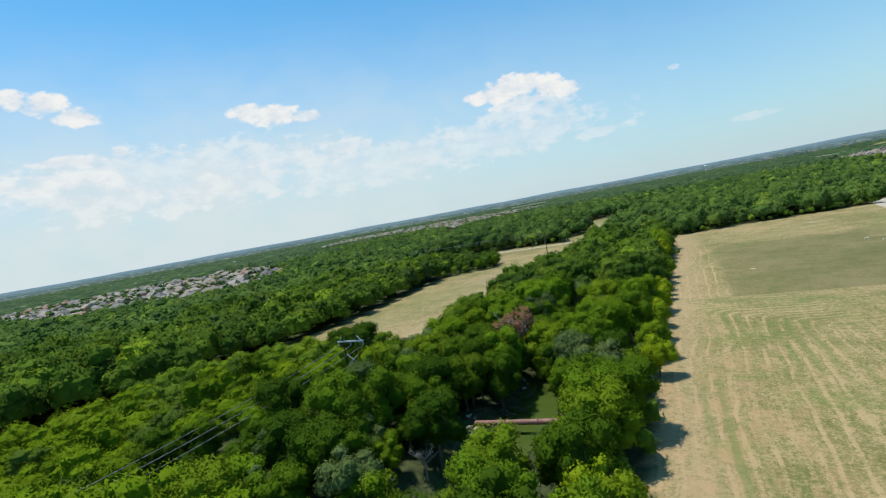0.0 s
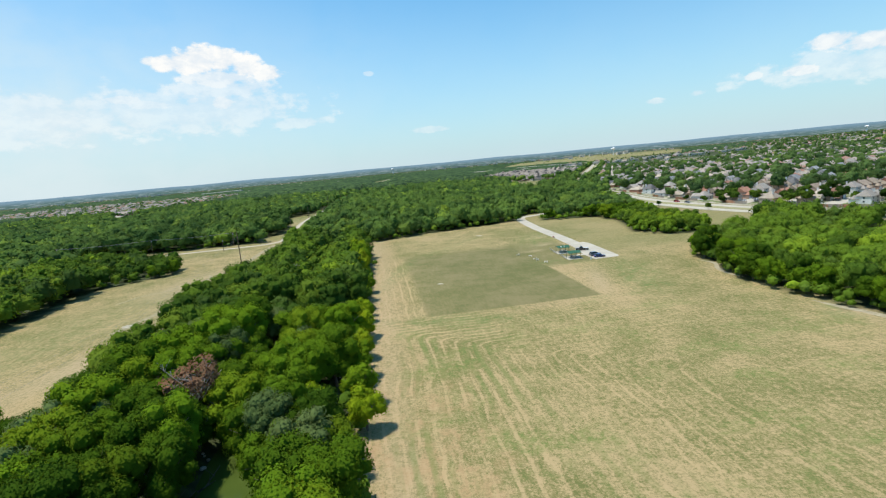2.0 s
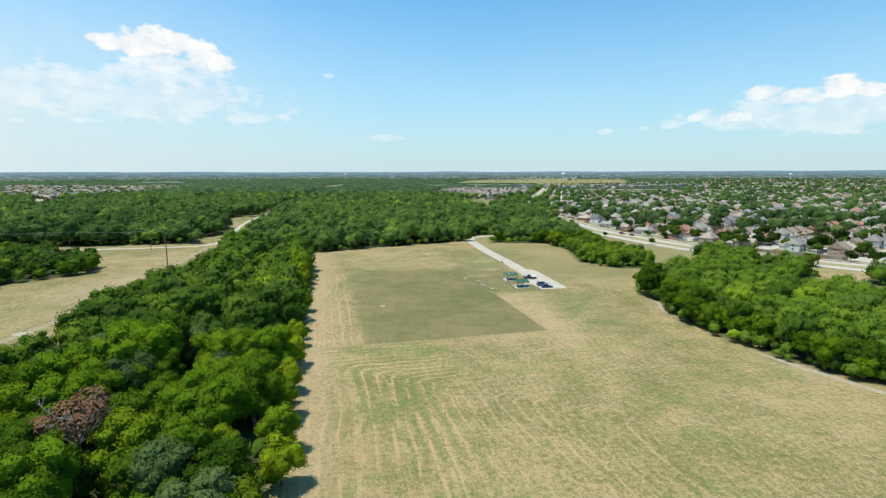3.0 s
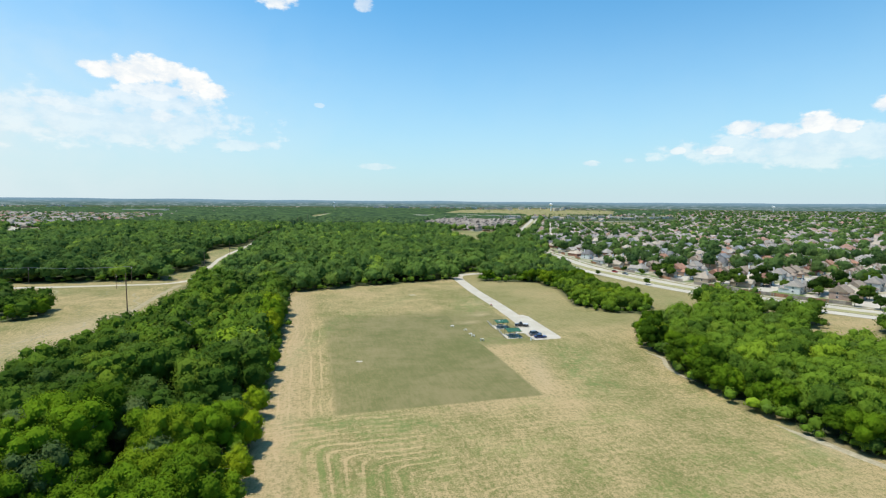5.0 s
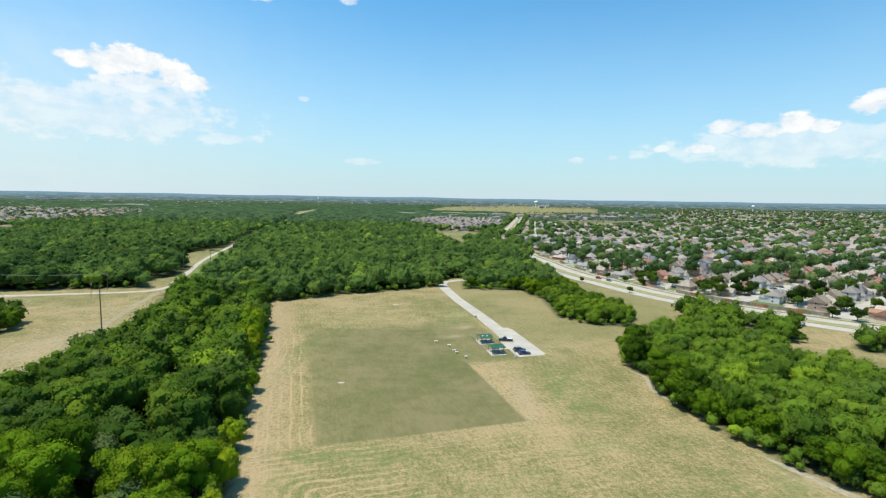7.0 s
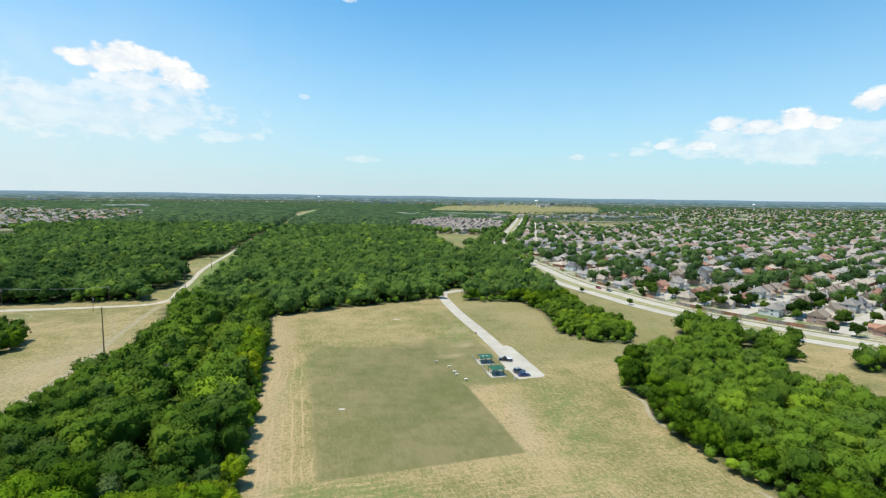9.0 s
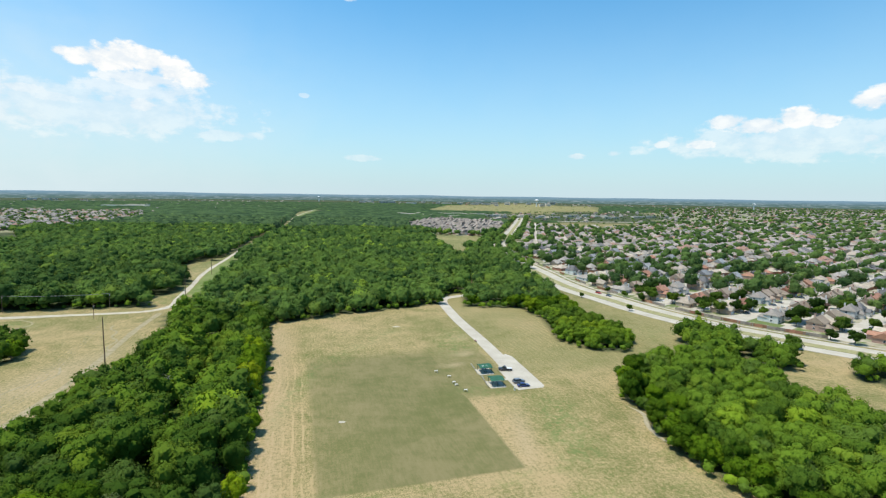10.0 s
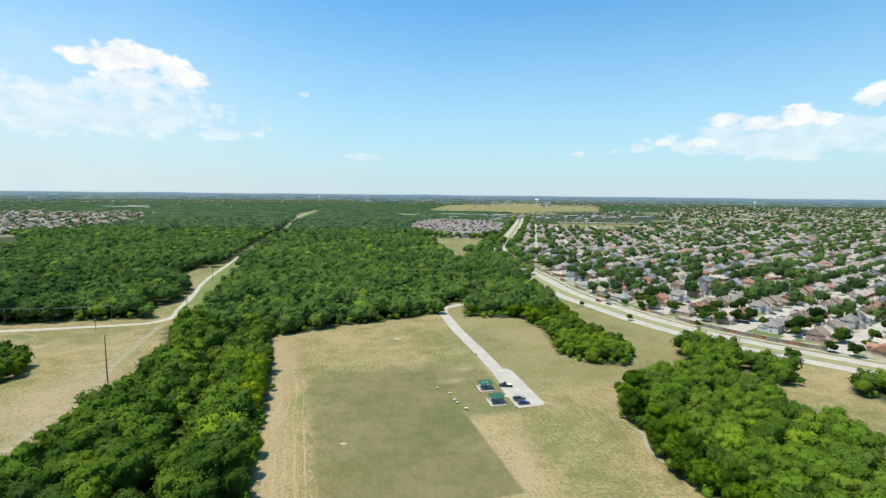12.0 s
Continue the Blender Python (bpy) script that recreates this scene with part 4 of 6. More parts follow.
def fill(poly, step, smin, smax, seed, keep=None):
    P = np.array(poly)
    x, y = jitter(P[:, 0].min(), P[:, 0].max(), P[:, 1].min(), P[:, 1].max(), step, seed)
    k = inside(poly, x, y)
    if keep is not None:
        k &= keep(x, y)
    r = np.random.default_rng(seed + 1)
    x, y = x[k], y[k]
    patch = 0.16 * np.sin(x * 0.045 + 1.7 * np.sin(y * 0.031)) * np.cos(y * 0.052 + 1.3 * np.sin(x * 0.027))
    size = r.uniform(smin, smax, len(x)) * (1 + patch) * np.where(r.random(len(x)) < 0.12, 0.7, 1.0)
    return [q for q in zip(x, y, size)]


# the wood right of the field: its front rows one by one
SHRUB = [tree_proto("tree", 131 + i, 4.9, 8.4, 16, 1500, 0.33, LEAF, "dense dark green tree at the wood's edge", low=0.03) for i in range(3)]
for pr in SHRUB:
    pr["free"] = 1
rest = []
for x, y, s in fill(RIGHTWOOD, 5.9, 0.8, 1.12, 21):
    if line_dist(RIGHTWOOD[:9], np.array([x]), np.array([y]))[0] < 6.5:
        plant(SHRUB if rng.random() < 0.6 else PROTOS, x, y, s, "trees of the wood beside the field")
    else:
        rest.append((x, y, s))
scatter("field_woods", rest, FINEP, LEAF_STUFF, "dense green wood beside the mown field", seed=4, bias=0.06)
scatter("side_woods", fill(CLUMP_A, 6.0, 0.8, 1.1, 22) + fill(CLUMP_B, 6.0, 0.6, 0.9, 23) + fill(CLUMP_C, 6.0, 0.7, 0.9, 24), MIDP, LEAF_STUFF, "clumps of green trees between the field and the boulevard")
BUSH = [tree_proto("tree", 141 + i, 4.8, 7.4, 16, 1500, 0.33, LEAF_BUSH, "bright green bushy tree leafed to the ground", low=-0.08) for i in range(2)]
for pr in BUSH:
    pr["free"] = 1
for x, y, s in fill(KNOLL, 6.2, 0.75, 1.1, 25, lambda x, y: y < 370):
    plant(BUSH if y < 345 else SHRUB, x, y, s, "trees beside the driveway")
scatter("knoll_woods", fill(KNOLL, 6.6, 0.75, 1.15, 25, lambda x, y: y >= 370), MIDP, LEAF_DEEP, "dense green trees beyond the driveway")
for x, y, s in [(104, 262, 0.9), (-139, 238, 0.55), (-192, 246, 0.85), (-197, 239, 0.8), (-196, 252, 0.85)]:
    plant(SHRUB, x, y, s, "lone trees at the field's edge")
scatter("middle_woods", fill(MIDWOOD, 6.6, 0.75, 1.4, 26, lambda x, y: y < 560), MIDP, LEAF_DEEP, "closed green woodland beyond the field", bias=0.12)
scatter("left_woods", [(x, y, q * (0.66 if y > 222 else 1.0)) for x, y, q in fill(LEFTWOOD, 6.8, 1.05, 1.5, 27, lambda x, y: x > -290)], MIDP, LEAF_STUFF, "closed green woodland beside the hay field", bias=-0.15)
scatter("north_woods", fill(NORTHWOOD, 6.8, 0.75, 1.45, 28, lambda x, y: (y < 560) & (x > -360)), MIDP, LEAF_DEEP, "closed green woodland beyond the gravel track", bias=-0.15)


scatter("north_middle_woods", fill(MIDWOOD, 6.8, 0.8, 1.2, 29, lambda x, y: (y >= 560) & (y < 765)) + fill(NORTHWOOD, 6.8, 0.8, 1.2, 30, lambda x, y: (y >= 560) & (y < 765)) + fill(LEFTWOOD, 6.8, 0.9, 1.3, 34, lambda x, y: x <= -290) + fill(NORTHWOOD, 6.8, 0.9, 1.3, 35, lambda x, y: (x <= -360) & (y < 560)), LOWP, LEAF_DEEP, "closed green woodland further off")


edge_r = np.random.default_rng(77)
shrubs = []
for poly in ([(x - 1.2, y) for x, y in STRIP[:11]], [(x - 2.6, y) for x, y in STRIP[:11]], RIGHTWOOD, KNOLL[:12], CLUMP_A, CLUMP_B, CLUMP_C, MIDWOOD[:8], RIGHTWOOD[:10], KNOLL[:9], LEFTWOOD[5:13], NORTHWOOD[:5]):
    for (x0, y0), (x1, y1) in zip(poly, poly[1:]):
        for t in np.arange(0, 1, 3.0 / max(3.0, math.hypot(x1 - x0, y1 - y0))):
            if edge_r.random() < 0.75:
                shrubs.append((x0 + (x1 - x0) * t + edge_r.normal() * 1.2, y0 + (y1 - y0) * t + edge_r.normal() * 1.2, edge_r.uniform(0.22, 0.5)))
scatter("edge_shrubs", shrubs, LOWP, LEAF_STUFF, "low green shrubs along the woods' edges", "shrubs", 9)


# canopy of the far woods: a sheet of rounded crowns
def canopy(name, x0, x1, y0, y1, step, cell, height, keep, seed, label):
    r = np.random.default_rng(seed)
    xs, ys = np.arange(x0, x1, step), np.arange(y0, y1, step)
    X, Y = np.meshgrid(xs, ys)
    X = X + r.uniform(-0.3, 0.3, X.shape) * step
    Y = Y + r.uniform(-0.3, 0.3, Y.shape) * step
    nI, nJ = int((x1 - x0) / cell) + 4, int((y1 - y0) / cell) + 4
    cx, cy, ch, ct = r.random((nI, nJ)), r.random((nI, nJ)), r.uniform(0.6, 1.3, (nI, nJ)), r.random((nI, nJ))
    I, J = ((X - x0) / cell).astype(int) + 1, ((Y - y0) / cell).astype(int) + 1
    Z, T = np.full(X.shape, 0.0), np.zeros(X.shape)
    for di in (-1, 0, 1):
        for dj in (-1, 0, 1):
            a, b_ = np.clip(I + di, 0, nI - 1), np.clip(J + dj, 0, nJ - 1)
            px, py = x0 + (a - 1 + cx[a, b_]) * cell, y0 + (b_ - 1 + cy[a, b_]) * cell
            d = np.hypot(X - px, Y - py) / (cell * 0.85)
            z = height * ch[a, b_] * (0.25 + 0.75 * np.sqrt(np.clip(1 - d * d, 0, 1)))
            z[d > 1] = 0
            up = z > Z
            Z[up], T[up] = z[up], ct[a, b_][up]
    Z += r.uniform(-0.1, 0.1, Z.shape) * height
    k = keep(X, Y)
    Z = np.where(k, np.maximum(Z, height * 0.3), -0.5)
    idx = np.arange(X.size).reshape(X.shape)
    F = np.stack([idx[:-1, :-1], idx[:-1, 1:], idx[1:, 1:], idx[1:, :-1]], -1).reshape(-1, 4)
    kk = (k[:-1, :-1] | k[:-1, 1:] | k[1:, 1:] | k[1:, :-1]).ravel()
    V = np.stack([X.ravel(), Y.ravel(), (Z + gz(X, Y)).ravel()], -1)
    F = F[kk]
    used, inv = np.unique(F, return_inverse=True)
    return tagged(new(name, big_mesh(name, V[used], inv.reshape(F.shape), LEAF_FAR_HAZED, True, T.ravel()[used])), label, "woods", kind="stuff")


COMMERCE = [(90, 1460), (560, 1400), (700, 1650), (980, 2400), (300, 2200), (120, 1900)]


def open_land(x, y):
    k = inside(COMMERCE, x, y) | inside(TOWN, x, y) | inside(ESTATE, x, y) | inside(ESTATE_L, x, y) | inside(ESTATE_N, x, y)
    for poly in CLEARINGS:
        k |= inside(poly, x, y)
    return k | (line_dist(TRACK[::3], x, y) < 11) | (line_dist(FAR_ROAD, x, y) < 22) | (line_dist(BOULEVARD[::3], x, y) < 24)


def inner(x, y):
    return inside(KNOLL, x, y) | ((y < 760) & (inside(MIDWOOD, x, y) | inside(NORTHWOOD, x, y)))


beyond = fill([(-960, 552), (80, 552), (80, 1010), (-960, 1010)], 8.4, 0.9, 1.5, 45, lambda x, y: ~open_land(x, y) & ~inner(x, y))
beyond += fill([(-760, -60), (-428, -60), (-428, 552), (-760, 552)], 8.4, 0.9, 1.5, 46, lambda x, y: ~open_land(x, y))
scatter("beyond_woods", beyond, TINYP, LEAF_DEEP, "closed green woodland far off", seed=12, bias=-0.15)
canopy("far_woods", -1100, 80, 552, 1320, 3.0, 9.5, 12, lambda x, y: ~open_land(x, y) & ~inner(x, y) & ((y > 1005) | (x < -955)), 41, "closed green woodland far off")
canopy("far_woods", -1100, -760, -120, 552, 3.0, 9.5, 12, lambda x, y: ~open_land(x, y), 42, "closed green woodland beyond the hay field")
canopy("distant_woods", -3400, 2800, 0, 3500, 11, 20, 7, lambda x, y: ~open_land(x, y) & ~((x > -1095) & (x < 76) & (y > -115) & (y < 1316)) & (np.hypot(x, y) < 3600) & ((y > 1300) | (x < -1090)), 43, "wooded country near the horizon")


# ---- neighbourhood ----
def slab_roof(bm, cx, cy, w, d, z0, pitch, hip=0.5, over=0.5):
    """A hipped roof (hip 0: plain gables) with a fascia, ridge along the longer side."""
    w, d = w + 2 * over, d + 2 * over
    lng = w >= d
    half = min(w, d) / 2
    h = half * pitch
    run = max(w, d) / 2 - hip * half
    E4 = [(-w / 2, -d / 2), (w / 2, -d / 2), (w / 2, d / 2), (-w / 2, d / 2)]
    low = [bm.verts.new((cx + x, cy + y, z0 - 0.22)) for x, y in E4]
    ev = [bm.verts.new((cx + x, cy + y, z0)) for x, y in E4]
    r0, r1 = ((-run, 0), (run, 0)) if lng else ((0, -run), (0, run))
    a, b_ = bm.verts.new((cx + r0[0], cy + r0[1], z0 + h)), bm.verts.new((cx + r1[0], cy + r1[1], z0 + h))
    bm.faces.new(low[::-1])
    for i in range(4):
        bm.faces.new((low[i], low[(i + 1) % 4], ev[(i + 1) % 4], ev[i]))
    if lng:
        bm.faces.new((ev[0], ev[1], b_, a)), bm.faces.new((ev[1], ev[2], b_)), bm.faces.new((ev[2], ev[3], a, b_)), bm.faces.new((ev[3], ev[0], a))
    else:
        bm.faces.new((ev[0], ev[1], a)), bm.faces.new((ev[1], ev[2], b_, a)), bm.faces.new((ev[2], ev[3], b_)), bm.faces.new((ev[3], ev[0], a, b_))
    return h


ROOF_WORDS = ["grey", "brown", "tan", "dark charcoal", "reddish", "blue-grey"]
WALL_WORDS = ["red brick", "tan brick", "pale siding", "pinkish brick"]


def house_proto(seed, detail):
    r = random.Random(seed)
    ri = r.choice([0, 0, 1, 1, 2, 2, 3, 4, 5])
    wi = r.choice([0, 1, 1, 2, 3])
    root = tagged(new("house"), f"{'two-storey' if seed % 3 == 0 else 'single-storey'} house of {WALL_WORDS[wi]} with a {ROOF_WORDS[ri]} shingle roof", "house", "houses of the neighbourhood")
    w, d = r.uniform(10.8, 12.8), r.uniform(9.5, 11.5)
    h = 5.2 if seed % 3 == 0 else 3.0
    bm = box(bmesh.new(), -w / 2, w / 2, -d / 2, d / 2, -0.2, h)
    ww, wd, sgn = w * r.uniform(0.45, 0.54), 3.6, r.choice([-1, 1])
    wx = sgn * (w / 2 - ww / 2)
    box(bm, wx - ww / 2, wx + ww / 2, -d / 2 - wd, -d / 2 + 0.02, -0.2, 3.0)
    part("wall", bm, WALLS[wi], root)
    bm = bmesh.new()
    pit = r.uniform(0.55, 0.78)
    top = slab_roof(bm, 0, 0, w, d, h, pit, r.choice([1.0, 1.0, 0.6, 0.0]))
    slab_roof(bm, wx, -d / 2 - wd / 2 + 1.2, ww, wd + 2.4 if wd + 2.4 > ww else ww + 0.6, 3.0 + (0.1 if h > 4 else 0.06), pit * 0.95, r.choice([0.0, 0.7]), 0.4)
    if r.random() < 0.5:
        slab_roof(bm, -wx, d / 2 - 1.5, ww, 4.5, h + 0.12, pit, 0.0, 0.3)
    part("roof", bm, ROOFS[ri], root)
    if detail:
        cxx = -wx + r.uniform(-1, 1)
        bm = box(bmesh.new(), cxx - 0.55, cxx + 0.55, d * 0.2, d * 0.2 + 0.9, h * 0.5, h + top + 0.5)
        box(bm, cxx - 0.65, cxx + 0.65, d * 0.2 - 0.1, d * 0.2 + 1.0, h + top + 0.35, h + top + 0.55)
        part("chimney", bm, WALLS[2] if r.random() < 0.6 else WALLS[wi], root, "pale boxed chimney")
        part("garage_door", box(bmesh.new(), wx - 2.3, wx + 2.3, -d / 2 - wd - 0.06, -d / 2 - wd + 0.05, 0, 2.2), TRIM, root, "white panelled garage door")
        part("door", box(bmesh.new(), -wx - 0.5, -wx + 0.5, -d / 2 - 0.06, -d / 2 + 0.05, 0, 2.1), FENCE, root)
        spots = [(-wx + sgn * 2.3, -d / 2, 0, 1.4), (-w * 0.25, d / 2, 0, 1.6), (w * 0.25, d / 2, 0, 1.6), (-w / 2, 0.5, 1, 1.3), (w / 2, 0.5, 1, 1.3)]
        lev = [0.9, 3.4] if h > 4 else [0.9]
        for zz in lev:
            for x, y, side, ww2 in spots:
                hx, hy = (0.06, ww2 / 2) if side else (ww2 / 2, 0.06)
                wob = part("window", box(bmesh.new(), x - hx, x + hx, y - hy, y + hy, zz, zz + 1.35), TRIM, root)
                hx2, hy2 = (0.09, ww2 / 2 - 0.1) if side else (ww2 / 2 - 0.1, 0.09)
                part("pane", box(bmesh.new(), x - hx2, x + hx2, y - hy2, y + hy2, zz + 0.1, zz + 1.25), WINDOW, wob)
    return root


HOUSES = [house_proto(s, True) for s in range(12)]
PLAIN = [house_proto(s + 40, False) for s in range(10)]
for pr in HOUSES + PLAIN:
    pr["free"] = 1


def place(pr, mtx):
    if pr.get("free"):
        del pr["free"]
        pr.matrix_world = mtx
        return pr
    ob = copy_thing(pr, mtx)
    ob.matrix_world = mtx
    return ob


A = Vector((0.61, -0.792))
B = Vector((0.792, 0.61))
O = Vector((100, 420))
lots = []       # x, y, heading of the front, and the row
hr = random.Random(8)


def in_town_at(x, y, margin):
    q = (np.array([x]), np.array([y]))
    return inside(TOWN, *q)[0] and line_dist(BOULEVARD, *q)[0] > margin


for k in range(-4, 10):
    s0 = 1 + 51 * k
    for side in (-1, 1):
        w0 = 14 + hr.uniform(0, 6)
        while w0 < 900:
            p = O + A * (s0 + side * 14.5) + B * w0
            if in_town_at(p.x, p.y, 28) and p.x < (p.y - 44) * 0.98 + 25 and hr.random() < 0.95:
                q = A * -side
                lots.append((p.x + hr.uniform(-1, 1), p.y + hr.uniform(-1, 1), math.atan2(q.y, q.x) + math.pi / 2, "a"))
            w0 += hr.uniform(12.0, 14.5)
D2, N2 = Vector((0.17, 0.985)), Vector((0.985, -0.17))
for k in range(-1, 11):
    for side in (-1, 1):
        v0 = 620.0 + hr.uniform(0, 8)
        while v0 < 1400:
            p = Vector((95 + (v0 - 600) * 0.165, v0)) + N2 * (44 + 50 * k + side * 14.5)
            s_ = (p - O).dot(A)
            if s_ < -222 and in_town_at(p.x, p.y, 24) and not inside(CLEARINGS[2], np.array([p.x]), np.array([p.y]))[0]:
                q = N2 * -side
                lots.append((p.x, p.y, math.atan2(q.y, q.x) + math.pi / 2, "b"))
            v0 += hr.uniform(13.5, 16)
lots.sort(key=lambda l: math.hypot(l[0], l[1] - 44))
for i, (x, y, a, z) in enumerate(lots[:300]):
    pr = HOUSES[hr.randrange(12)] if i < 100 else PLAIN[hr.randrange(10)]
    place(pr, Matrix.LocRotScale((x, y, gz1(x, y)), Euler((0, 0, a)), (0.8, 0.82, 0.86 * hr.uniform(0.95, 1.08))))


def stuff_material(name, colours, rough=0.9):
    """One colour of a set for each house."""
    m, n, b = material(name, rough)
    isl = n.add("ShaderNodeAttribute", attribute_name="tint").outputs["Fac"]
    ramp = n.add("ShaderNodeValToRGB")
    ramp.color_ramp.interpolation = "CONSTANT"
    els = ramp.color_ramp.elements
    while len(els) < len(colours):
        els.new(0.5)
    for i, c in enumerate(colours):
        els[i].position = i / len(colours)
        els[i].color = (*c, 1)
    n.put(ramp.inputs[0], isl)
    p = n.add("ShaderNodeNewGeometry").outputs["Position"]
    n.put(b.inputs["Base Color"], n.mix(n.ramp(n.noise(p, 0.4, 3.0), 0.3, 0.7, 0.0, 0.3), ramp.outputs[0], (0.3, 0.28, 0.25)))
    return m


FAR_ROOF = stuff_material("far_roofs", [(0.25, 0.225, 0.195), (0.27, 0.215, 0.165), (0.38, 0.31, 0.24), (0.15, 0.14, 0.13), (0.31, 0.175, 0.12), (0.29, 0.255, 0.225), (0.35, 0.295, 0.245)])
FAR_WALL = stuff_material("far_walls", [(0.44, 0.35, 0.26), (0.36, 0.2, 0.15), (0.6, 0.57, 0.52), (0.5, 0.42, 0.34)])
GREY_ROOF = stuff_material("estate_roofs", [(0.20, 0.165, 0.135), (0.25, 0.205, 0.165), (0.175, 0.145, 0.12), (0.29, 0.235, 0.19)])


def arrays(bm):
    bmesh.ops.triangulate(bm, faces=bm.faces[:])
    bm.verts.index_update()
    V, F = np.array([v.co[:] for v in bm.verts]), np.array([[v.index for v in f.verts] for f in bm.faces])
    bm.free()
    return V, F


def far_house_forms(size, seed):
    """Wall and roof of some plain houses."""
    r, out = random.Random(seed), []
    for i in range(12):
        w, d, h = r.uniform(10.5, 13) * size, r.uniform(10.5, 14) * size, r.choice([3, 3, 5.2])
        bm = box(bmesh.new(), -w / 2, w / 2, -d / 2, d / 2, -0.5, h)
        box(bm, -w / 2, -w / 2 + 6, -d / 2 - 4, -d / 2, -0.5, 3)
        walls = arrays(bm)
        bm = bmesh.new()
        slab_roof(bm, 0, 0, w, d, h, r.uniform(0.5, 0.75), r.choice([0, 0.7, 1]))
        slab_roof(bm, -w / 2 + 3, -d / 2 - 1.5, 6, 6.4, 3.1, 0.6, 0.5)
        out.append((walls, arrays(bm)))
    return out


def gather(spots, forms, tints):
    """Copies of the forms at the spots in one pair of arrays."""
    Vs, Fs, Ts, k = [], [], [], 0
    for (x, y, a, _), (V, F), t in zip(spots, forms, tints):
        c, sn = math.cos(a), math.sin(a)
        Vs.append(np.stack([V[:, 0] * c - V[:, 1] * sn + x, V[:, 0] * sn + V[:, 1] * c + y, V[:, 2] + gz1(x, y)], -1))
        Fs.append(F + k)
        Ts.append(np.full(len(V), t))
        k += len(V)
    return np.concatenate(Vs), np.concatenate(Fs), np.concatenate(Ts)


def far_houses(name, spots, roof_mat, label, seed, size=1.0):
    """Houses too far to tell apart: walls in one mesh, roofs in another under it."""
    r = random.Random(seed)
    forms = far_house_forms(size * 0.9, seed)
    pick = [r.choice(forms) for _ in spots]
    V, F, T = gather(spots, [p[0] for p in pick], [r.random() for _ in spots])
    w_ob = new(name, big_mesh(name, V, F, FAR_WALL, False, T))
    V, F, T = gather(spots, [p[1] for p in pick], [r.random() for _ in spots])
    r_ob = new("roof", big_mesh("roof", V, F, roof_mat, False, T))
    r_ob.parent = w_ob
    tagged(r_ob, kind="stuff")
    return tagged(w_ob, label, "houses", kind="stuff")


far_lots = lots[300:]
hr2 = random.Random(12)
for i in range(1500):
    y = hr2.uniform(700, 3300)
    x = hr2.uniform(100, 0.98 * y)
    if inside(TOWN, np.array([x]), np.array([y]))[0] and ((x - O.x) * B.x + (y - O.y) * B.y > 880 or y > 1430):
        far_lots.append((x, y, hr2.choice([0.3, 1.9, -0.9]) + hr2.uniform(-0.2, 0.2), "c"))
for i in range(1100):
    a_, d_ = radians(hr2.uniform(-85, 45)), hr2.uniform(1500, 4300)
    x, y = d_ * math.sin(a_), d_ * math.cos(a_)
    if not (inside(CLEARINGS[3], np.array([x]), np.array([y]))[0] or (-900 < x < 60 and y < 2900)):
        far_lots.append((x, y, hr2.uniform(0, 6), "d"))
far_houses("far_houses", far_lots, FAR_ROOF, "far suburban houses with grey and brown roofs", 3)
est = [(x, y, 0.17 + (0 if (int(x / 17) % 2) else math.pi), "e") for x, y, s in fill(ESTATE, 17.5, 1, 1, 61)]
far_houses("estate_houses", est, GREY_ROOF, "closely built estate of grey-brown roofed houses", 4, 1.12)
left_est = [(x, y, hr2.choice([0.4, 2.0, 3.5]), "f") for x, y, s in fill(ESTATE_L, 21, 1, 1, 62) if math.sin(x * 0.035 + 1.5 * math.sin(y * 0.03)) + hr2.uniform(-0.7, 0.7) > -0.25] + [(x, y, hr2.choice([0.4, 2.0, 3.5]), "e") for x, y, s in fill(ESTATE_N, 25, 1, 1, 63) if hr2.random() < 0.85]
far_houses("left_estate_houses", left_est, FAR_ROOF, "suburban houses among trees beyond the woods", 5, 1.0)

# streets and alleys
for k in range(-4, 10):
    s0 = 1 + 51 * k
    for off, wid, z in ((0, {0: 17.0, 1: 12.5}.get(k, 11.0), 0.06), (25.5, 5.5, 0.055)):
        pts = [O + A * (s0 + off) + B * w0 for w0 in range(0, 900, 30)]
        pts = [(p.x, p.y) for p in pts if in_town_at(p.x, p.y, 14) and p.x < (p.y - 44) * 0.98 + 60 and (p - O).dot(A) > -215]
        if len(pts) > 2:
            tagged(ribbon(f"street_{k + 5}" if wid > 6 else f"alley_{k + 5}", pts, wid, CONCRETE, z), "pale concrete residential street" if wid > 6 else "pale concrete alley between gardens", "street", kind="structure")
for k in range(-1, 11):
    pts = [Vector((95 + (v0 - 600) * 0.165, v0)) + N2 * (44 + 50 * k) for v0 in range(610, 1400, 40)]
    pts = [(p.x, p.y) for p in pts if (p - O).dot(A) < -222 and in_town_at(p.x, p.y, 14)]
    if len(pts) > 2:
        tagged(ribbon(f"lane_{k + 2}", pts, 10, CONCRETE, 0.06), "pale concrete residential street", "street", kind="structure")

# driveways beside the nearer houses
drive_form = arrays(box(box(bmesh.new(), -5.6, -0.6, -12.5, -7.2, -0.2, 0.05), -1, 4.8, 5.3, 9.0, -0.2, 0.05))
V, F, T = gather(lots[:420], [drive_form] * 420, [0.5] * 420)
tagged(new("paving", big_mesh("paving", V, F, CONCRETE)), "pale concrete drives and patios beside the houses", "paving", kind="stuff")

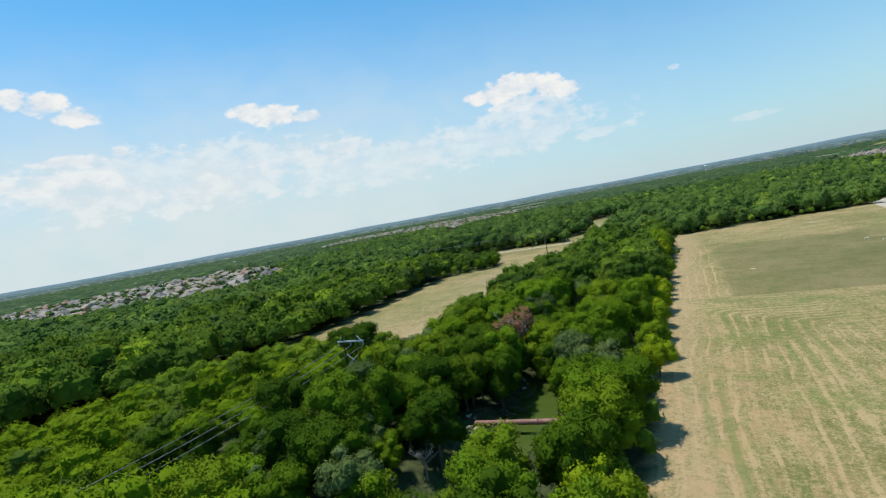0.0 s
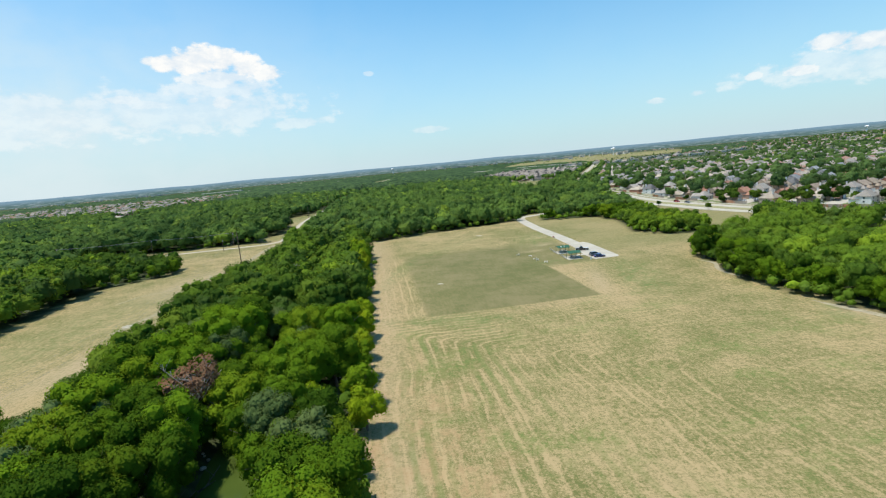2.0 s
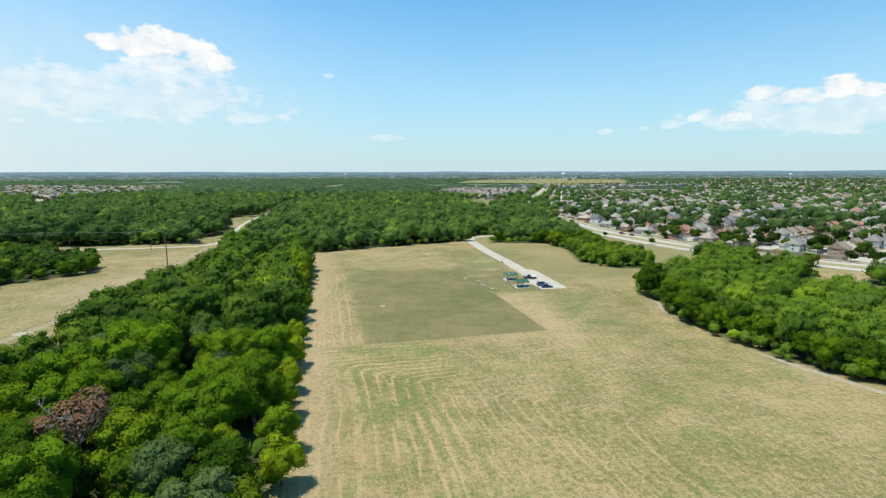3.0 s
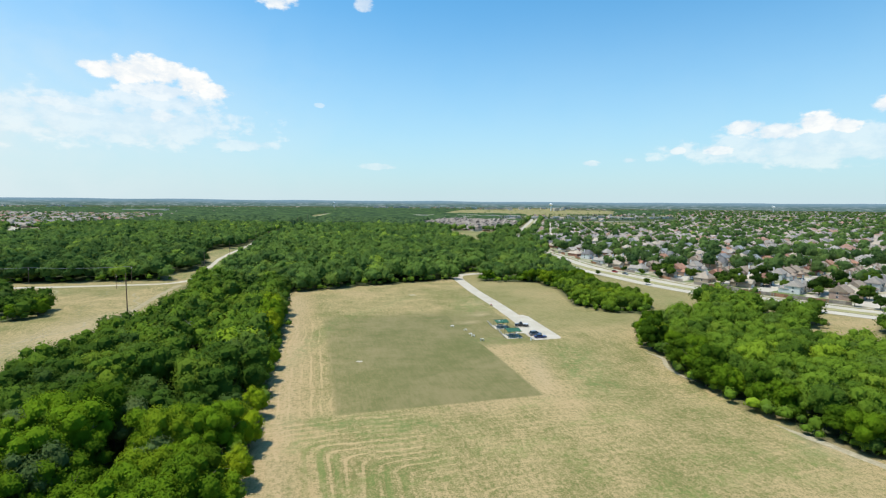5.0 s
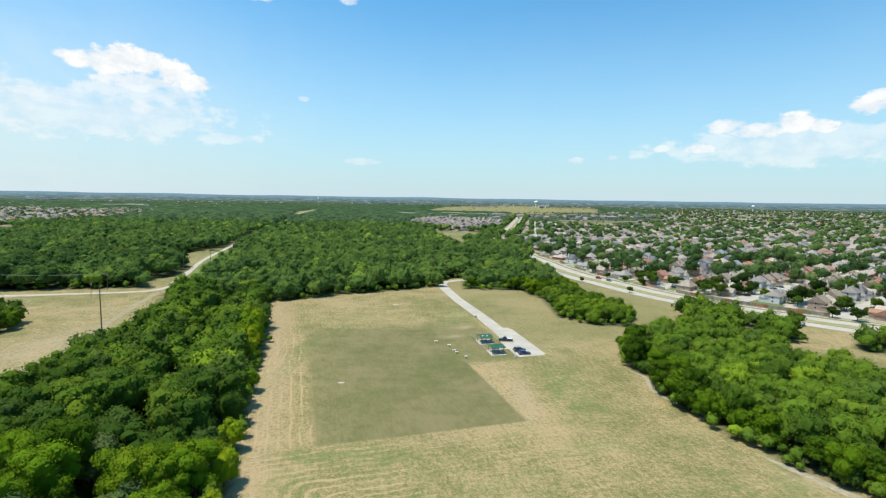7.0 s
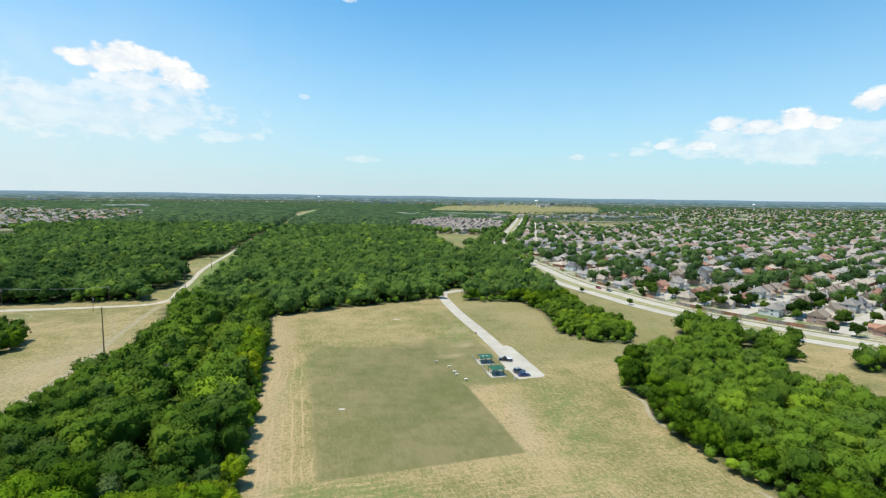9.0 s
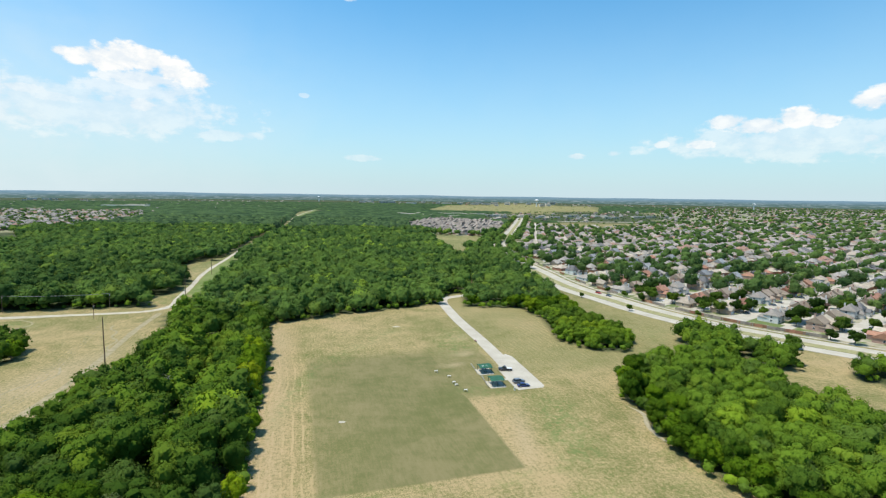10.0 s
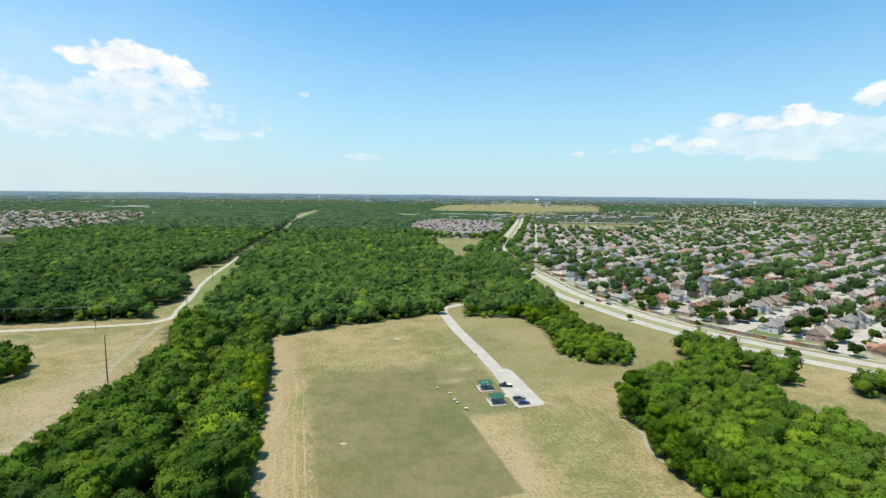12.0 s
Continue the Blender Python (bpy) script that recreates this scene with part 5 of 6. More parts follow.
# trees among the houses
OAK = [tree_proto("tree", 161 + i, 4.4, 7.6, 8, 800, 0.42, LEAF_OAK, "dense rounded dark green garden tree", low=0.2) for i in range(3)]
for pr in OAK:
    pr["free"] = 1
tr_ = random.Random(21)
town_trees = []
for x, y, a, z in lots:
    for q in range(tr_.choice([1, 2, 2, 3]) + (1 if math.hypot(x, y) < 400 else 0)):
        front = tr_.random() < 0.38
        px, py = tr_.uniform(-10, 10), -tr_.uniform(7.6, 10.5) if front else tr_.uniform(6.2, 12.8)
        if tr_.random() < 0.22:
            px, py = tr_.choice([-6.6, 6.6]), tr_.uniform(-7, 7)
        if z == "b" and q % 2:
            px, py = tr_.choice([-7.2, 7.2]), tr_.uniform(-10, 10)
        if 0.5 + 0.5 * math.sin(x * 0.055 + 2 * math.sin(y * 0.047)) < tr_.random() * (0.6 if math.hypot(x, y) < 560 else 0.42):
            continue
        town_trees.append((x + px * math.cos(a) - py * math.sin(a), y + px * math.sin(a) + py * math.cos(a), tr_.choice([0.55, 0.75, 0.9, 1.05, 1.2, 1.35])))
town_trees = [t for t in town_trees if in_town_at(t[0], t[1], 20)]
town_trees.sort(key=lambda t: math.hypot(t[0], t[1] - 44))
for x, y, s in town_trees[:50]:
    plant(OAK, x, y, s, "garden trees of the neighbourhood")
for x, y, s in [(87, 397, 0.5), (107, 358, 0.55), (158.5, 282, 0.85), (196, 291, 0.9), (189, 298, 0.75), (112, 418, 0.55), (119, 402, 0.6), (126, 388, 0.6), (144, 345, 0.5)]:
    plant(OAK, x, y, s, "trees beside the boulevard", "rounded dark green street tree beside the boulevard")
scatter("garden_trees", [t for t in town_trees[50:] if math.hypot(t[0], t[1]) < 620], MIDP, LEAF_TOWN, "garden trees among the houses", "trees", 31)
far_t = [t for t in town_trees[50:] if math.hypot(t[0], t[1]) >= 620]
for x, y, a, z in far_lots[-1500:]:
    if z == "c":
        for q in range(4):
            far_t.append((x + hr2.uniform(-32, 32), y + hr2.uniform(-32, 32), hr2.uniform(0.8, 1.5)))
for x, y, a, z in left_est:
    for q in range(3):
        far_t.append((x + hr2.uniform(-20, 20), y + hr2.uniform(-20, 20), hr2.uniform(0.5, 0.95) if z == "f" else hr2.uniform(0.6, 0.95)))
for x, y, a, z in est:
    if hr2.random() < 0.3:
        far_t.append((x + hr2.uniform(-9, 9), y + hr2.uniform(-9, 9), hr2.uniform(0.35, 0.6)))
for poly, st in ((CLEARINGS[2], 90), (CLEARINGS[3], 200), (COMMERCE, 42)):
    far_t += [(x, y, 0.8 * s) for x, y, s in fill(poly, st, 0.7, 1.1, 66)]
scatter("far_garden_trees", far_t, TINYP, LEAF_TOWN, "trees among the far houses", "trees", 32)
avenue = []
for (x, y), (x2, y2) in zip(BOULEVARD, BOULEVARD[1:]):
    if y > 600:
        d_ = Vector((x2 - x, y2 - y)).normalized()
        for q in (-1, 1):
            for w_ in range(2):
                avenue.append((x + q * -d_.y * -1 * 19 + tr_.uniform(-4, 4), y + q * d_.x * -1 * 19 + tr_.uniform(-5, 5), tr_.uniform(0.7, 1.25)))
for x, y in BOULEVARD:
    if 530 < y < 900:
        avenue += [(x + tr_.uniform(-3, 3), y + tr_.uniform(-5, 5), tr_.uniform(0.9, 1.3)), (x - 17 + tr_.uniform(-2, 2), y + tr_.uniform(-5, 5), tr_.uniform(1.0, 1.4))]
scatter("avenue_trees", avenue, LOWP, LEAF_DEEP, "trees lining the road to the horizon", "trees", 33)

# board fences along the boulevard
bp_ = np.array(BOULEVARD)
T_ = np.gradient(bp_, axis=0)
runs = [i for i in range(len(bp_) - 2) if 150 < bp_[i, 1] < 620]
for c, i in enumerate(runs):
    p0, p1 = Vector(bp_[i]), Vector(bp_[i + 1])
    d_ = (p1 - p0).normalized()
    nrm = Vector((-d_.y, d_.x))
    side = nrm if inside(TOWN, np.array([p0.x + nrm.x * 30]), np.array([p0.y + nrm.y * 30]))[0] else -nrm
    if tr_.random() < 0.42:
        continue
    root = tagged(new("fence"), "reddish cedar board fence along the boulevard" if c % 2 else "weathered grey board fence along the boulevard", "fence", "garden fences")
    at = p0 + side * 20.5
    root.matrix_world = Matrix.Translation((at.x, at.y, 0)) @ Matrix.Rotation(math.atan2(d_.y, d_.x), 4, "Z")
    L = (p1 - p0).length
    for q in range(4):
        bm = box(bmesh.new(), L / 4 * q + 0.03, L / 4 * (q + 1) - 0.03, -0.04, 0.04, 0.05, 1.85)
        box(bm, L / 4 * q - 0.05, L / 4 * q + 0.06, -0.08, 0.08, -0.2, 1.95)
        part("panel", bm, FENCE if c % 2 else FENCE_GREY, root)


# ---- cars ----
def car(name, colour, label, kind="sedan"):
    L, W = {"sedan": (4.7, 1.82), "suv": (4.8, 1.9), "pickup": (5.6, 1.95)}[kind]
    hb = {"sedan": 0.78, "suv": 0.95, "pickup": 0.98}[kind]
    root = tagged(new(name), label, "car", "parked cars")
    bm = bmesh.new()
    prof = {"sedan": [(-L / 2, 0.45), (-L / 2 + 0.05, hb), (-L * 0.28, hb + 0.14), (L * 0.18, hb + 0.14), (L * 0.46, hb - 0.05), (L / 2, 0.5), (L / 2 - 0.1, 0.22), (-L / 2 + 0.1, 0.22)],
            "suv": [(-L / 2, 0.5), (-L / 2 + 0.03, hb + 0.1), (L * 0.17, hb + 0.14), (L * 0.46, hb), (L / 2, 0.6), (L / 2 - 0.08, 0.28), (-L / 2 + 0.08, 0.28)],
            "pickup": [(-L / 2, 0.5), (-L / 2 + 0.03, hb + 0.1), (L * 0.2, hb + 0.14), (L * 0.46, hb + 0.06), (L / 2, 0.65), (L / 2 - 0.08, 0.32), (-L / 2 + 0.08, 0.32)]}[kind]
    va = [bm.verts.new((x, -W / 2, z)) for x, z in prof]
    vb = [bm.verts.new((x, W / 2, z)) for x, z in prof]
    bm.faces.new(va), bm.faces.new(vb[::-1])
    for i in range(len(prof)):
        j = (i + 1) % len(prof)
        bm.faces.new((va[j], va[i], vb[i], vb[j]))
    bmesh.ops.recalc_face_normals(bm, faces=bm.faces)
    bmesh.ops.bevel(bm, geom=list(bm.edges), offset=0.07, segments=2, affect="EDGES")
    part("body", bm, colour, root, smooth=False)
    c0, c1, ct = {"sedan": (-0.36, 0.2, 1.43), "suv": (-0.47, 0.2, 1.72), "pickup": (-0.1, 0.22, 1.85)}[kind]
    bm = bmesh.new()
    q0, q1 = L * c0, L * c1
    low = [bm.verts.new((x, y, hb + 0.1)) for x, y in ((q0, -W / 2 + 0.06), (q1, -W / 2 + 0.06), (q1, W / 2 - 0.06), (q0, W / 2 - 0.06))]
    up = [bm.verts.new((x, y, ct - 0.07)) for x, y in ((q0 + 0.45, -W / 2 + 0.24), (q1 - 0.7, -W / 2 + 0.24), (q1 - 0.7, W / 2 - 0.24), (q0 + 0.45, W / 2 - 0.24))]
    bm.faces.new(up)
    for i in range(4):
        bm.faces.new((low[i], low[(i + 1) % 4], up[(i + 1) % 4], up[i]))
    part("cabin_glass", bm, CARGLASS, root, "dark tinted windows")
    part("car_roof", box(bmesh.new(), q0 + 0.45, q1 - 0.68, -W / 2 + 0.22, W / 2 - 0.22, ct - 0.09, ct, bevel=0.03), colour, root)
    if kind == "pickup":
        part("cargo_bed", box(bmesh.new(), -L / 2 + 0.15, q0 - 0.1, -W / 2 + 0.12, W / 2 - 0.12, hb + 0.02, hb + 0.16), LAMP_CLEAR, root, "pale load in the open bed")
    for sx in (-0.31, 0.31):
        for sy in (-1, 1):
            bm = bmesh.new()
            bmesh.ops.create_cone(bm, cap_ends=True, segments=18, radius1=0.35, radius2=0.35, depth=0.24, matrix=Matrix.Translation((L * sx, sy * (W / 2 - 0.09), 0.35)) @ Matrix.Rotation(math.pi / 2, 4, "X"))
            wh = part("wheel", bm, TYRE, root)
            bm = bmesh.new()
            bmesh.ops.create_cone(bm, cap_ends=True, segments=12, radius1=0.2, radius2=0.2, depth=0.28, matrix=Matrix.Translation((L * sx, sy * (W / 2 - 0.09), 0.35)) @ Matrix.Rotation(math.pi / 2, 4, "X"))
            part("rim", bm, RIM, wh)
    for sy in (-1, 1):
        part("headlight", box(bmesh.new(), L / 2 - 0.12, L / 2 + 0.01, sy * W * 0.36 - 0.18, sy * W * 0.36 + 0.18, 0.55, 0.7), LAMP_CLEAR, root)
        part("tail_light", box(bmesh.new(), -L / 2 - 0.01, -L / 2 + 0.1, sy * W * 0.38 - 0.13, sy * W * 0.38 + 0.13, 0.6, 0.8), LAMP_RED, root)
    return root


BLACK, BLUE, GREY_P, RED_P, WHITE_P = paint("black_paint", (0.012, 0.012, 0.014)), paint("blue_paint", (0.015, 0.03, 0.13)), paint("grey_paint", (0.11, 0.13, 0.15)), paint("red_paint", (0.3, 0.02, 0.015)), paint("white_car_paint", (0.7, 0.7, 0.7))
LZ = 0.065
car("pickup_truck", BLACK, "black pickup truck parked on the pale lot", "pickup").matrix_world = pose(15.8, 244.4, LZ, 0, 0, 176)
car("car", GREY_P, "dark grey sport utility car parked on the lot", "suv").matrix_world = pose(19.6, 231.0, LZ, 0, 0, 22)
car("car", BLUE, "dark blue sedan parked on the lot").matrix_world = pose(20.9, 227.2, LZ, 0, 0, 12)
red = car("car", RED_P, "red car on the boulevard", "suv")
red.matrix_world = pose(104, 414, 0.11, 0, 0, -66)
wht = car("car", WHITE_P, "white car parked in the street")
wht.matrix_world = pose(165, 470.5, 0.1, 0, 0, 37)
gre = car("car", GREY_P, "grey car parked in the street")
gre.matrix_world = pose(108.5, 404, 0.11, 0, 0, -66)
spots_r = random.Random(77)
for x, y, a, z in lots[:160]:
    if spots_r.random() < 0.42:
        src = spots_r.choice([red, wht, wht, gre, gre])
        m4 = Matrix.Translation((x, y, 0.06)) @ Matrix.Rotation(a, 4, "Z") @ Matrix.Translation((-3.4 + spots_r.uniform(-0.5, 0.5), -10.6, 0)) @ Matrix.Rotation(math.pi / 2, 4, "Z")
        copy_thing(src, m4)["label"] = "parked car on a house's concrete drive"
bm = bmesh.new()
for sx in (-0.62, 0.62):
    bmesh.ops.create_cone(bm, cap_ends=True, segments=14, radius1=0.31, radius2=0.31, depth=0.14, matrix=Matrix.Translation((sx, 0, 0.31)) @ Matrix.Rotation(math.pi / 2, 4, "X"))
moto = tagged(new("motorcycle"), "small dark red motorcycle beside the drive", "motorcycle")
part("wheel", bm, TYRE, moto)
bm = box(bmesh.new(), -0.6, 0.5, -0.14, 0.14, 0.4, 0.85, bevel=0.08)
tube(bm, (0.45, 0, 0.8), (0.6, 0, 0.4), 0.05, 0.05)
tube(bm, (0.4, -0.35, 1.0), (0.4, 0.35, 1.0), 0.03, 0.03)
part("frame", bm, RED_P, moto)
moto.matrix_world = pose(5.6, 284.5, 0.06, 0, 0, -60)


# ---- shelters and rails on the flying field ----
def shelter(x, y, turn):
    root = tagged(new("picnic_shelter"), "open shelter with a green metal roof on posts", "shelter", "field shelters")
    part("pad", box(bmesh.new(), -3.1, 3.1, -3.6, 3.6, -0.1, 0.07, bevel=0.02), CONCRETE, root, "pale concrete pad")
    for sx in (-2.2, 0, 2.2):
        for sy in (-2.3, 2.3):
            part("post", box(bmesh.new(), sx - 0.07, sx + 0.07, sy - 0.07, sy + 0.07, 0, 2.5), STEEL_GREEN, root)
    for sgn in (-1, 1):
        bm = bmesh.new()
        a, z0, z1 = sgn * 2.75, 2.42, 3.0
        vs = [bm.verts.new(v) for v in ((-2.7, a, z0), (2.7, a, z0), (2.7, 0, z1), (-2.7, 0, z1), (-2.7, a, z0 + 0.08), (2.7, a, z0 + 0.08), (2.7, 0, z1 + 0.08), (-2.7, 0, z1 + 0.08))]
        for f_ in ((0, 3, 2, 1), (4, 5, 6, 7), (0, 1, 5, 4), (1, 2, 6, 5), (2, 3, 7, 6), (3, 0, 4, 7)):
            bm.faces.new([vs[i] for i in f_])
        bmesh.ops.recalc_face_normals(bm, faces=bm.faces)
        sheet = part("roof_sheet", bm, GREEN_ROOF, root, "green painted metal roof")
        for k in range(10):
            xx = -2.6 + k * 5.2 / 9
            bm = bmesh.new()
            vs = [bm.verts.new(v) for v in ((xx - 0.025, a, z0 + 0.08), (xx + 0.025, a, z0 + 0.08), (xx + 0.025, 0, z1 + 0.08), (xx - 0.025, 0, z1 + 0.08), (xx - 0.025, a, z0 + 0.13), (xx + 0.025, a, z0 + 0.13), (xx + 0.025, 0, z1 + 0.13), (xx - 0.025, 0, z1 + 0.13))]
            for f_ in ((4, 5, 6, 7), (0, 1, 5, 4), (1, 2, 6, 5), (2, 3, 7, 6), (3, 0, 4, 7)):
                bm.faces.new([vs[i] for i in f_])
            part("seam", bm, GREEN_ROOF, sheet)
    root.matrix_world = pose(x, y, 0, 0, 0, turn)
    for q in (-1.1, 1.3):
        tb = tagged(new("picnic_table"), "grey picnic table under the shelter", "table", "shelter tables")
        part("tabletop", box(bmesh.new(), -0.9, 0.9, -0.38, 0.38, 0.72, 0.77), GALV, tb)
        for sy in (-0.68, 0.68):
            part("bench", box(bmesh.new(), -0.9, 0.9, sy - 0.13, sy + 0.13, 0.42, 0.46), GALV, tb)
        for sx in (-0.6, 0.6):
            bm = tube(bmesh.new(), (sx, -0.7, 0.02), (sx, 0.25, 0.74), 0.04, 0.04)
            tube(bm, (sx, 0.7, 0.02), (sx, -0.25, 0.74), 0.04, 0.04)
            tube(bm, (sx, -0.68, 0.42), (sx, 0.68, 0.42), 0.03, 0.03)
            part("leg", bm, STEEL_GREEN, tb)
        tb.matrix_world = pose(x, y, 0.07, 0, 0, turn) @ pose(0.3, q, 0)
    return root


marked = shelter(7.1, 242.6, 14)
for x0, x1, y0, y1 in ((-1.4, -1.28, 0.7, 1.5), (-0.8, -0.68, 0.7, 1.5), (-1.28, -0.8, 1.04, 1.16), (0.2, 0.9, 0.75, 0.87), (0.2, 0.9, 1.3, 1.42)):
    bm = bmesh.new()
    zs_ = [3.0 - 0.58 * q / 2.75 + 0.085 for q in (y0, y1)]
    vs = [bm.verts.new(v) for v in ((x0, -y1, zs_[1]), (x1, -y1, zs_[1]), (x1, -y0, zs_[0]), (x0, -y0, zs_[0]), (x0, -y1, zs_[1] + 0.06), (x1, -y1, zs_[1] + 0.06), (x1, -y0, zs_[0] + 0.06), (x0, -y0, zs_[0] + 0.06))]
    for f_ in ((0, 3, 2, 1), (4, 5, 6, 7), (0, 1, 5, 4), (1, 2, 6, 5), (2, 3, 7, 6), (3, 0, 4, 7)):
        bm.faces.new([vs[i] for i in f_])
    part("roof_mark", bm, TRIM, marked, "pale painted bar on the green roof")
shelter(10.5, 228.9, 14)
bm = box(bmesh.new(), 12.2, 17.4, 233.4, 235.2, -0.1, 0.05)
tagged(part("walkway", bm, CONCRETE), "concrete walk between shelters and lot", "path", kind="structure")
for (x0, y0), (x1, y1) in (((1.9, 250.5), (4.2, 238.6)), ((5.2, 238.0), (7.4, 225.2))):
    root = tagged(new("rail_fence"), "low galvanised rail fence beside the shelters", "fence", "flight line fences")
    n_ = 6
    for i in range(n_ + 1):
        x, y = x0 + (x1 - x0) * i / n_, y0 + (y1 - y0) * i / n_
        part("post", tube(bmesh.new(), (x, y, -0.2), (x, y, 1.05), 0.05, 0.05, 8), GALV, root)
    for z in (0.5, 1.0):
        part("rail", tube(bmesh.new(), (x0, y0, z), (x1, y1, z), 0.045, 0.045, 8), GALV, root)
for x, y, a in ((-7.3, 235.6, 10), (-5.4, 229.4, 20), (-4.5, 226.8, 15), (-1.2, 221.6, 14), (-12.6, 240.8, 0)):
    st = tagged(new("work_stand"), "small pale wooden work stand on the grass", "stand", "work stands")
    part("top", box(bmesh.new(), -0.65, 0.65, -0.3, 0.3, 0.62, 0.7, bevel=0.02), TRIM, st)
    for sx in (-0.55, 0.55):
        for sy in (-0.22, 0.22):
            part("leg", box(bmesh.new(), sx - 0.04, sx + 0.04, sy - 0.04, sy + 0.04, 0, 0.62), TRIM, st)
    st.matrix_world = pose(x, y, 0, 0, 0, a)
br_ = tagged(new("barrel"), "white barrel at the lot's corner", "barrel")
bm = tube(bmesh.new(), (0, 0, 0), (0, 0, 0.9), 0.32, 0.3, 14)
part("drum", bm, WHITE_PAINT, br_)
bm = tube(bmesh.new(), (0, 0, 0.9), (0, 0, 0.97), 0.34, 0.33, 14)
part("rim", bm, GALV, br_)
br_.matrix_world = pose(17.0, 223.6, 0)


GRAVEL_OLD = mottled("old_gravel", (0.27, 0.24, 0.16), (0.46, 0.41, 0.32), 0.9, 0.95)


def slab(name, x, y, rx, ry, label, mat, seed, z=0.02):
    """A worn irregular patch, a few centimetres proud."""
    r = random.Random(seed)
    bm = bmesh.new()
    vs = [bm.verts.new((x + math.cos(a) * rx * r.uniform(0.75, 1.15), y + math.sin(a) * ry * r.uniform(0.75, 1.15), z)) for a in [i * math.tau / 16 for i in range(16)]]
    bm.faces.new(vs)
    ex = bmesh.ops.extrude_face_region(bm, geom=bm.faces[:])
    bmesh.ops.translate(bm, verts=[v for v in ex["geom"] if isinstance(v, bmesh.types.BMVert)], vec=(0, 0, -0.06))
    bmesh.ops.recalc_face_normals(bm, faces=bm.faces)
    return tagged(part(name, bm, mat), label, "slab", kind="structure")


slab("marker_slab_1", -41.0, 194.8, 1.2, 0.75, "bare pale marker patch in the mown grass", CONCRETE, 1)
slab("marker_slab_2", -36.2, 310.5, 2.0, 1.2, "bare pale marker patch in the grass", GRAVEL, 2)
slab("rubble_patch", -140, 157.5, 3.2, 2.2, "pale bare gravel patch in the hay field", GRAVEL_OLD, 3, 0.03)

# ---- power line ----
ALONG = Vector((-0.27, 0.963, 0))
ACROSS = Vector((0.963, 0.27, 0))


def h_frame(x, y, h=13.2):
    root = tagged(new("power_pylon"), "wooden H-frame pylon with a white crossarm", "pylon", "power pylons")
    c = Vector((x, y, gz1(x, y)))
    for q in (-2.1, 2.1):
        part("pole", tube(bmesh.new(), c + ACROSS * q + Vector((0, 0, -0.5)), c + ACROSS * q + Vector((0, 0, h)), 0.21, 0.14, 10), DARK_POLE, root, "dark tarred wooden pole")
    z = Vector((0, 0, h - 1.6))
    e = c + z
    bm = bmesh.new()
    ang = math.atan2(ACROSS.y, ACROSS.x)
    box(bm, -3.9, 3.9, -0.11, 0.11, -0.18, 0.18, Matrix.Translation(e) @ Matrix.Rotation(ang, 4, "Z"), 0.02)
    part("crossarm", bm, WHITE_ARM, root, "white weathered crossarm")
    for q in (-1, 1):
        part("brace", tube(bmesh.new(), e + ACROSS * q * 3.4, c + ACROSS * q * 2.1 + Vector((0, 0, h - 0.15)), 0.07, 0.07, 6), WHITE_ARM, root)
        part("cross_brace", tube(bmesh.new(), c + ACROSS * q * 2.1 + Vector((0, 0, h - 4.6)), c - ACROSS * q * 2.1 + Vector((0, 0, h - 7.6)), 0.08, 0.08, 6), WHITE_ARM, root, "white diagonal brace")
    for q in (-3.7, 0, 3.7):
        bm = bmesh.new()
        for k in range(5):
            bmesh.ops.create_cone(bm, cap_ends=True, segments=10, radius1=0.13, radius2=0.08, depth=0.1, matrix=Matrix.Translation(e + ACROSS * q + Vector((0, 0, -0.3 - 0.17 * k))))
        part("insulator", bm, GALV, root)
    return e


def wire(name, a, b, sag, thick=0.045, label="thin overhead power line wire"):
    cu = bpy.data.curves.new(name, "CURVE")
    cu.dimensions, cu.bevel_depth, cu.bevel_resolution = "3D", thick, 1
    sp = cu.splines.new("POLY")
    n_ = 24
    sp.points.add(n_)
    for i in range(n_ + 1):
        t = i / n_
        p = a.lerp(b, t) - Vector((0, 0, sag * 4 * t * (1 - t)))
        sp.points[i].co = (*p, 1)
    cu.materials.append(WIRE)
    return tagged(new(name, cu), label, "wire", "overhead wires")


def pole(x, y, h, r=0.2, arm=0.0, label="tall brown wooden utility pole", mat=None):
    root = tagged(new("utility_pole"), label, "pole", "utility poles")
    part("shaft", tube(bmesh.new(), (0, 0, -0.5), (0, 0, h), r, r * 0.65, 10), mat or WOOD_POLE, root)
    if arm:
        part("crossarm", box(bmesh.new(), -arm, arm, -0.07, 0.07, h - 0.7, h - 0.5), WOOD_POLE, root)
        part("transformer", tube(bmesh.new(), (0.35, 0, h - 1.9), (0.35, 0, h - 1.0), 0.26, 0.26, 12), GALV, root, "grey transformer can")
    root.matrix_world = pose(x, y, gz1(x, y), 0, 0, -15)
    return root


e0, e1 = h_frame(-74, -27), h_frame(-101, 69)
pole(-150, 243, 20.0, 0.26)
for x, y, h in ((-188, 378, 15), (-216, 474, 15), (-258, 630, 16), (-302, 792, 16), (-380, 1142, 17), (-436, 1390, 18), (-494, 1652, 20), (-530, 1890, 20), (-570, 2150, 20), (-610, 2440, 20)):
    pole(x, y, h, 0.24, label="wooden power pole beside the gravel track")
for x, y, h, arm in ((-207, 316, 8.5, 0.9), (-213, 338, 10.5, 1.2), (-268, 326, 10.5, 1.2), (-330, 311, 10.5, 1.2)):
    pole(x, y, h, 0.16, arm, "wooden utility pole with a crossarm beside the track")
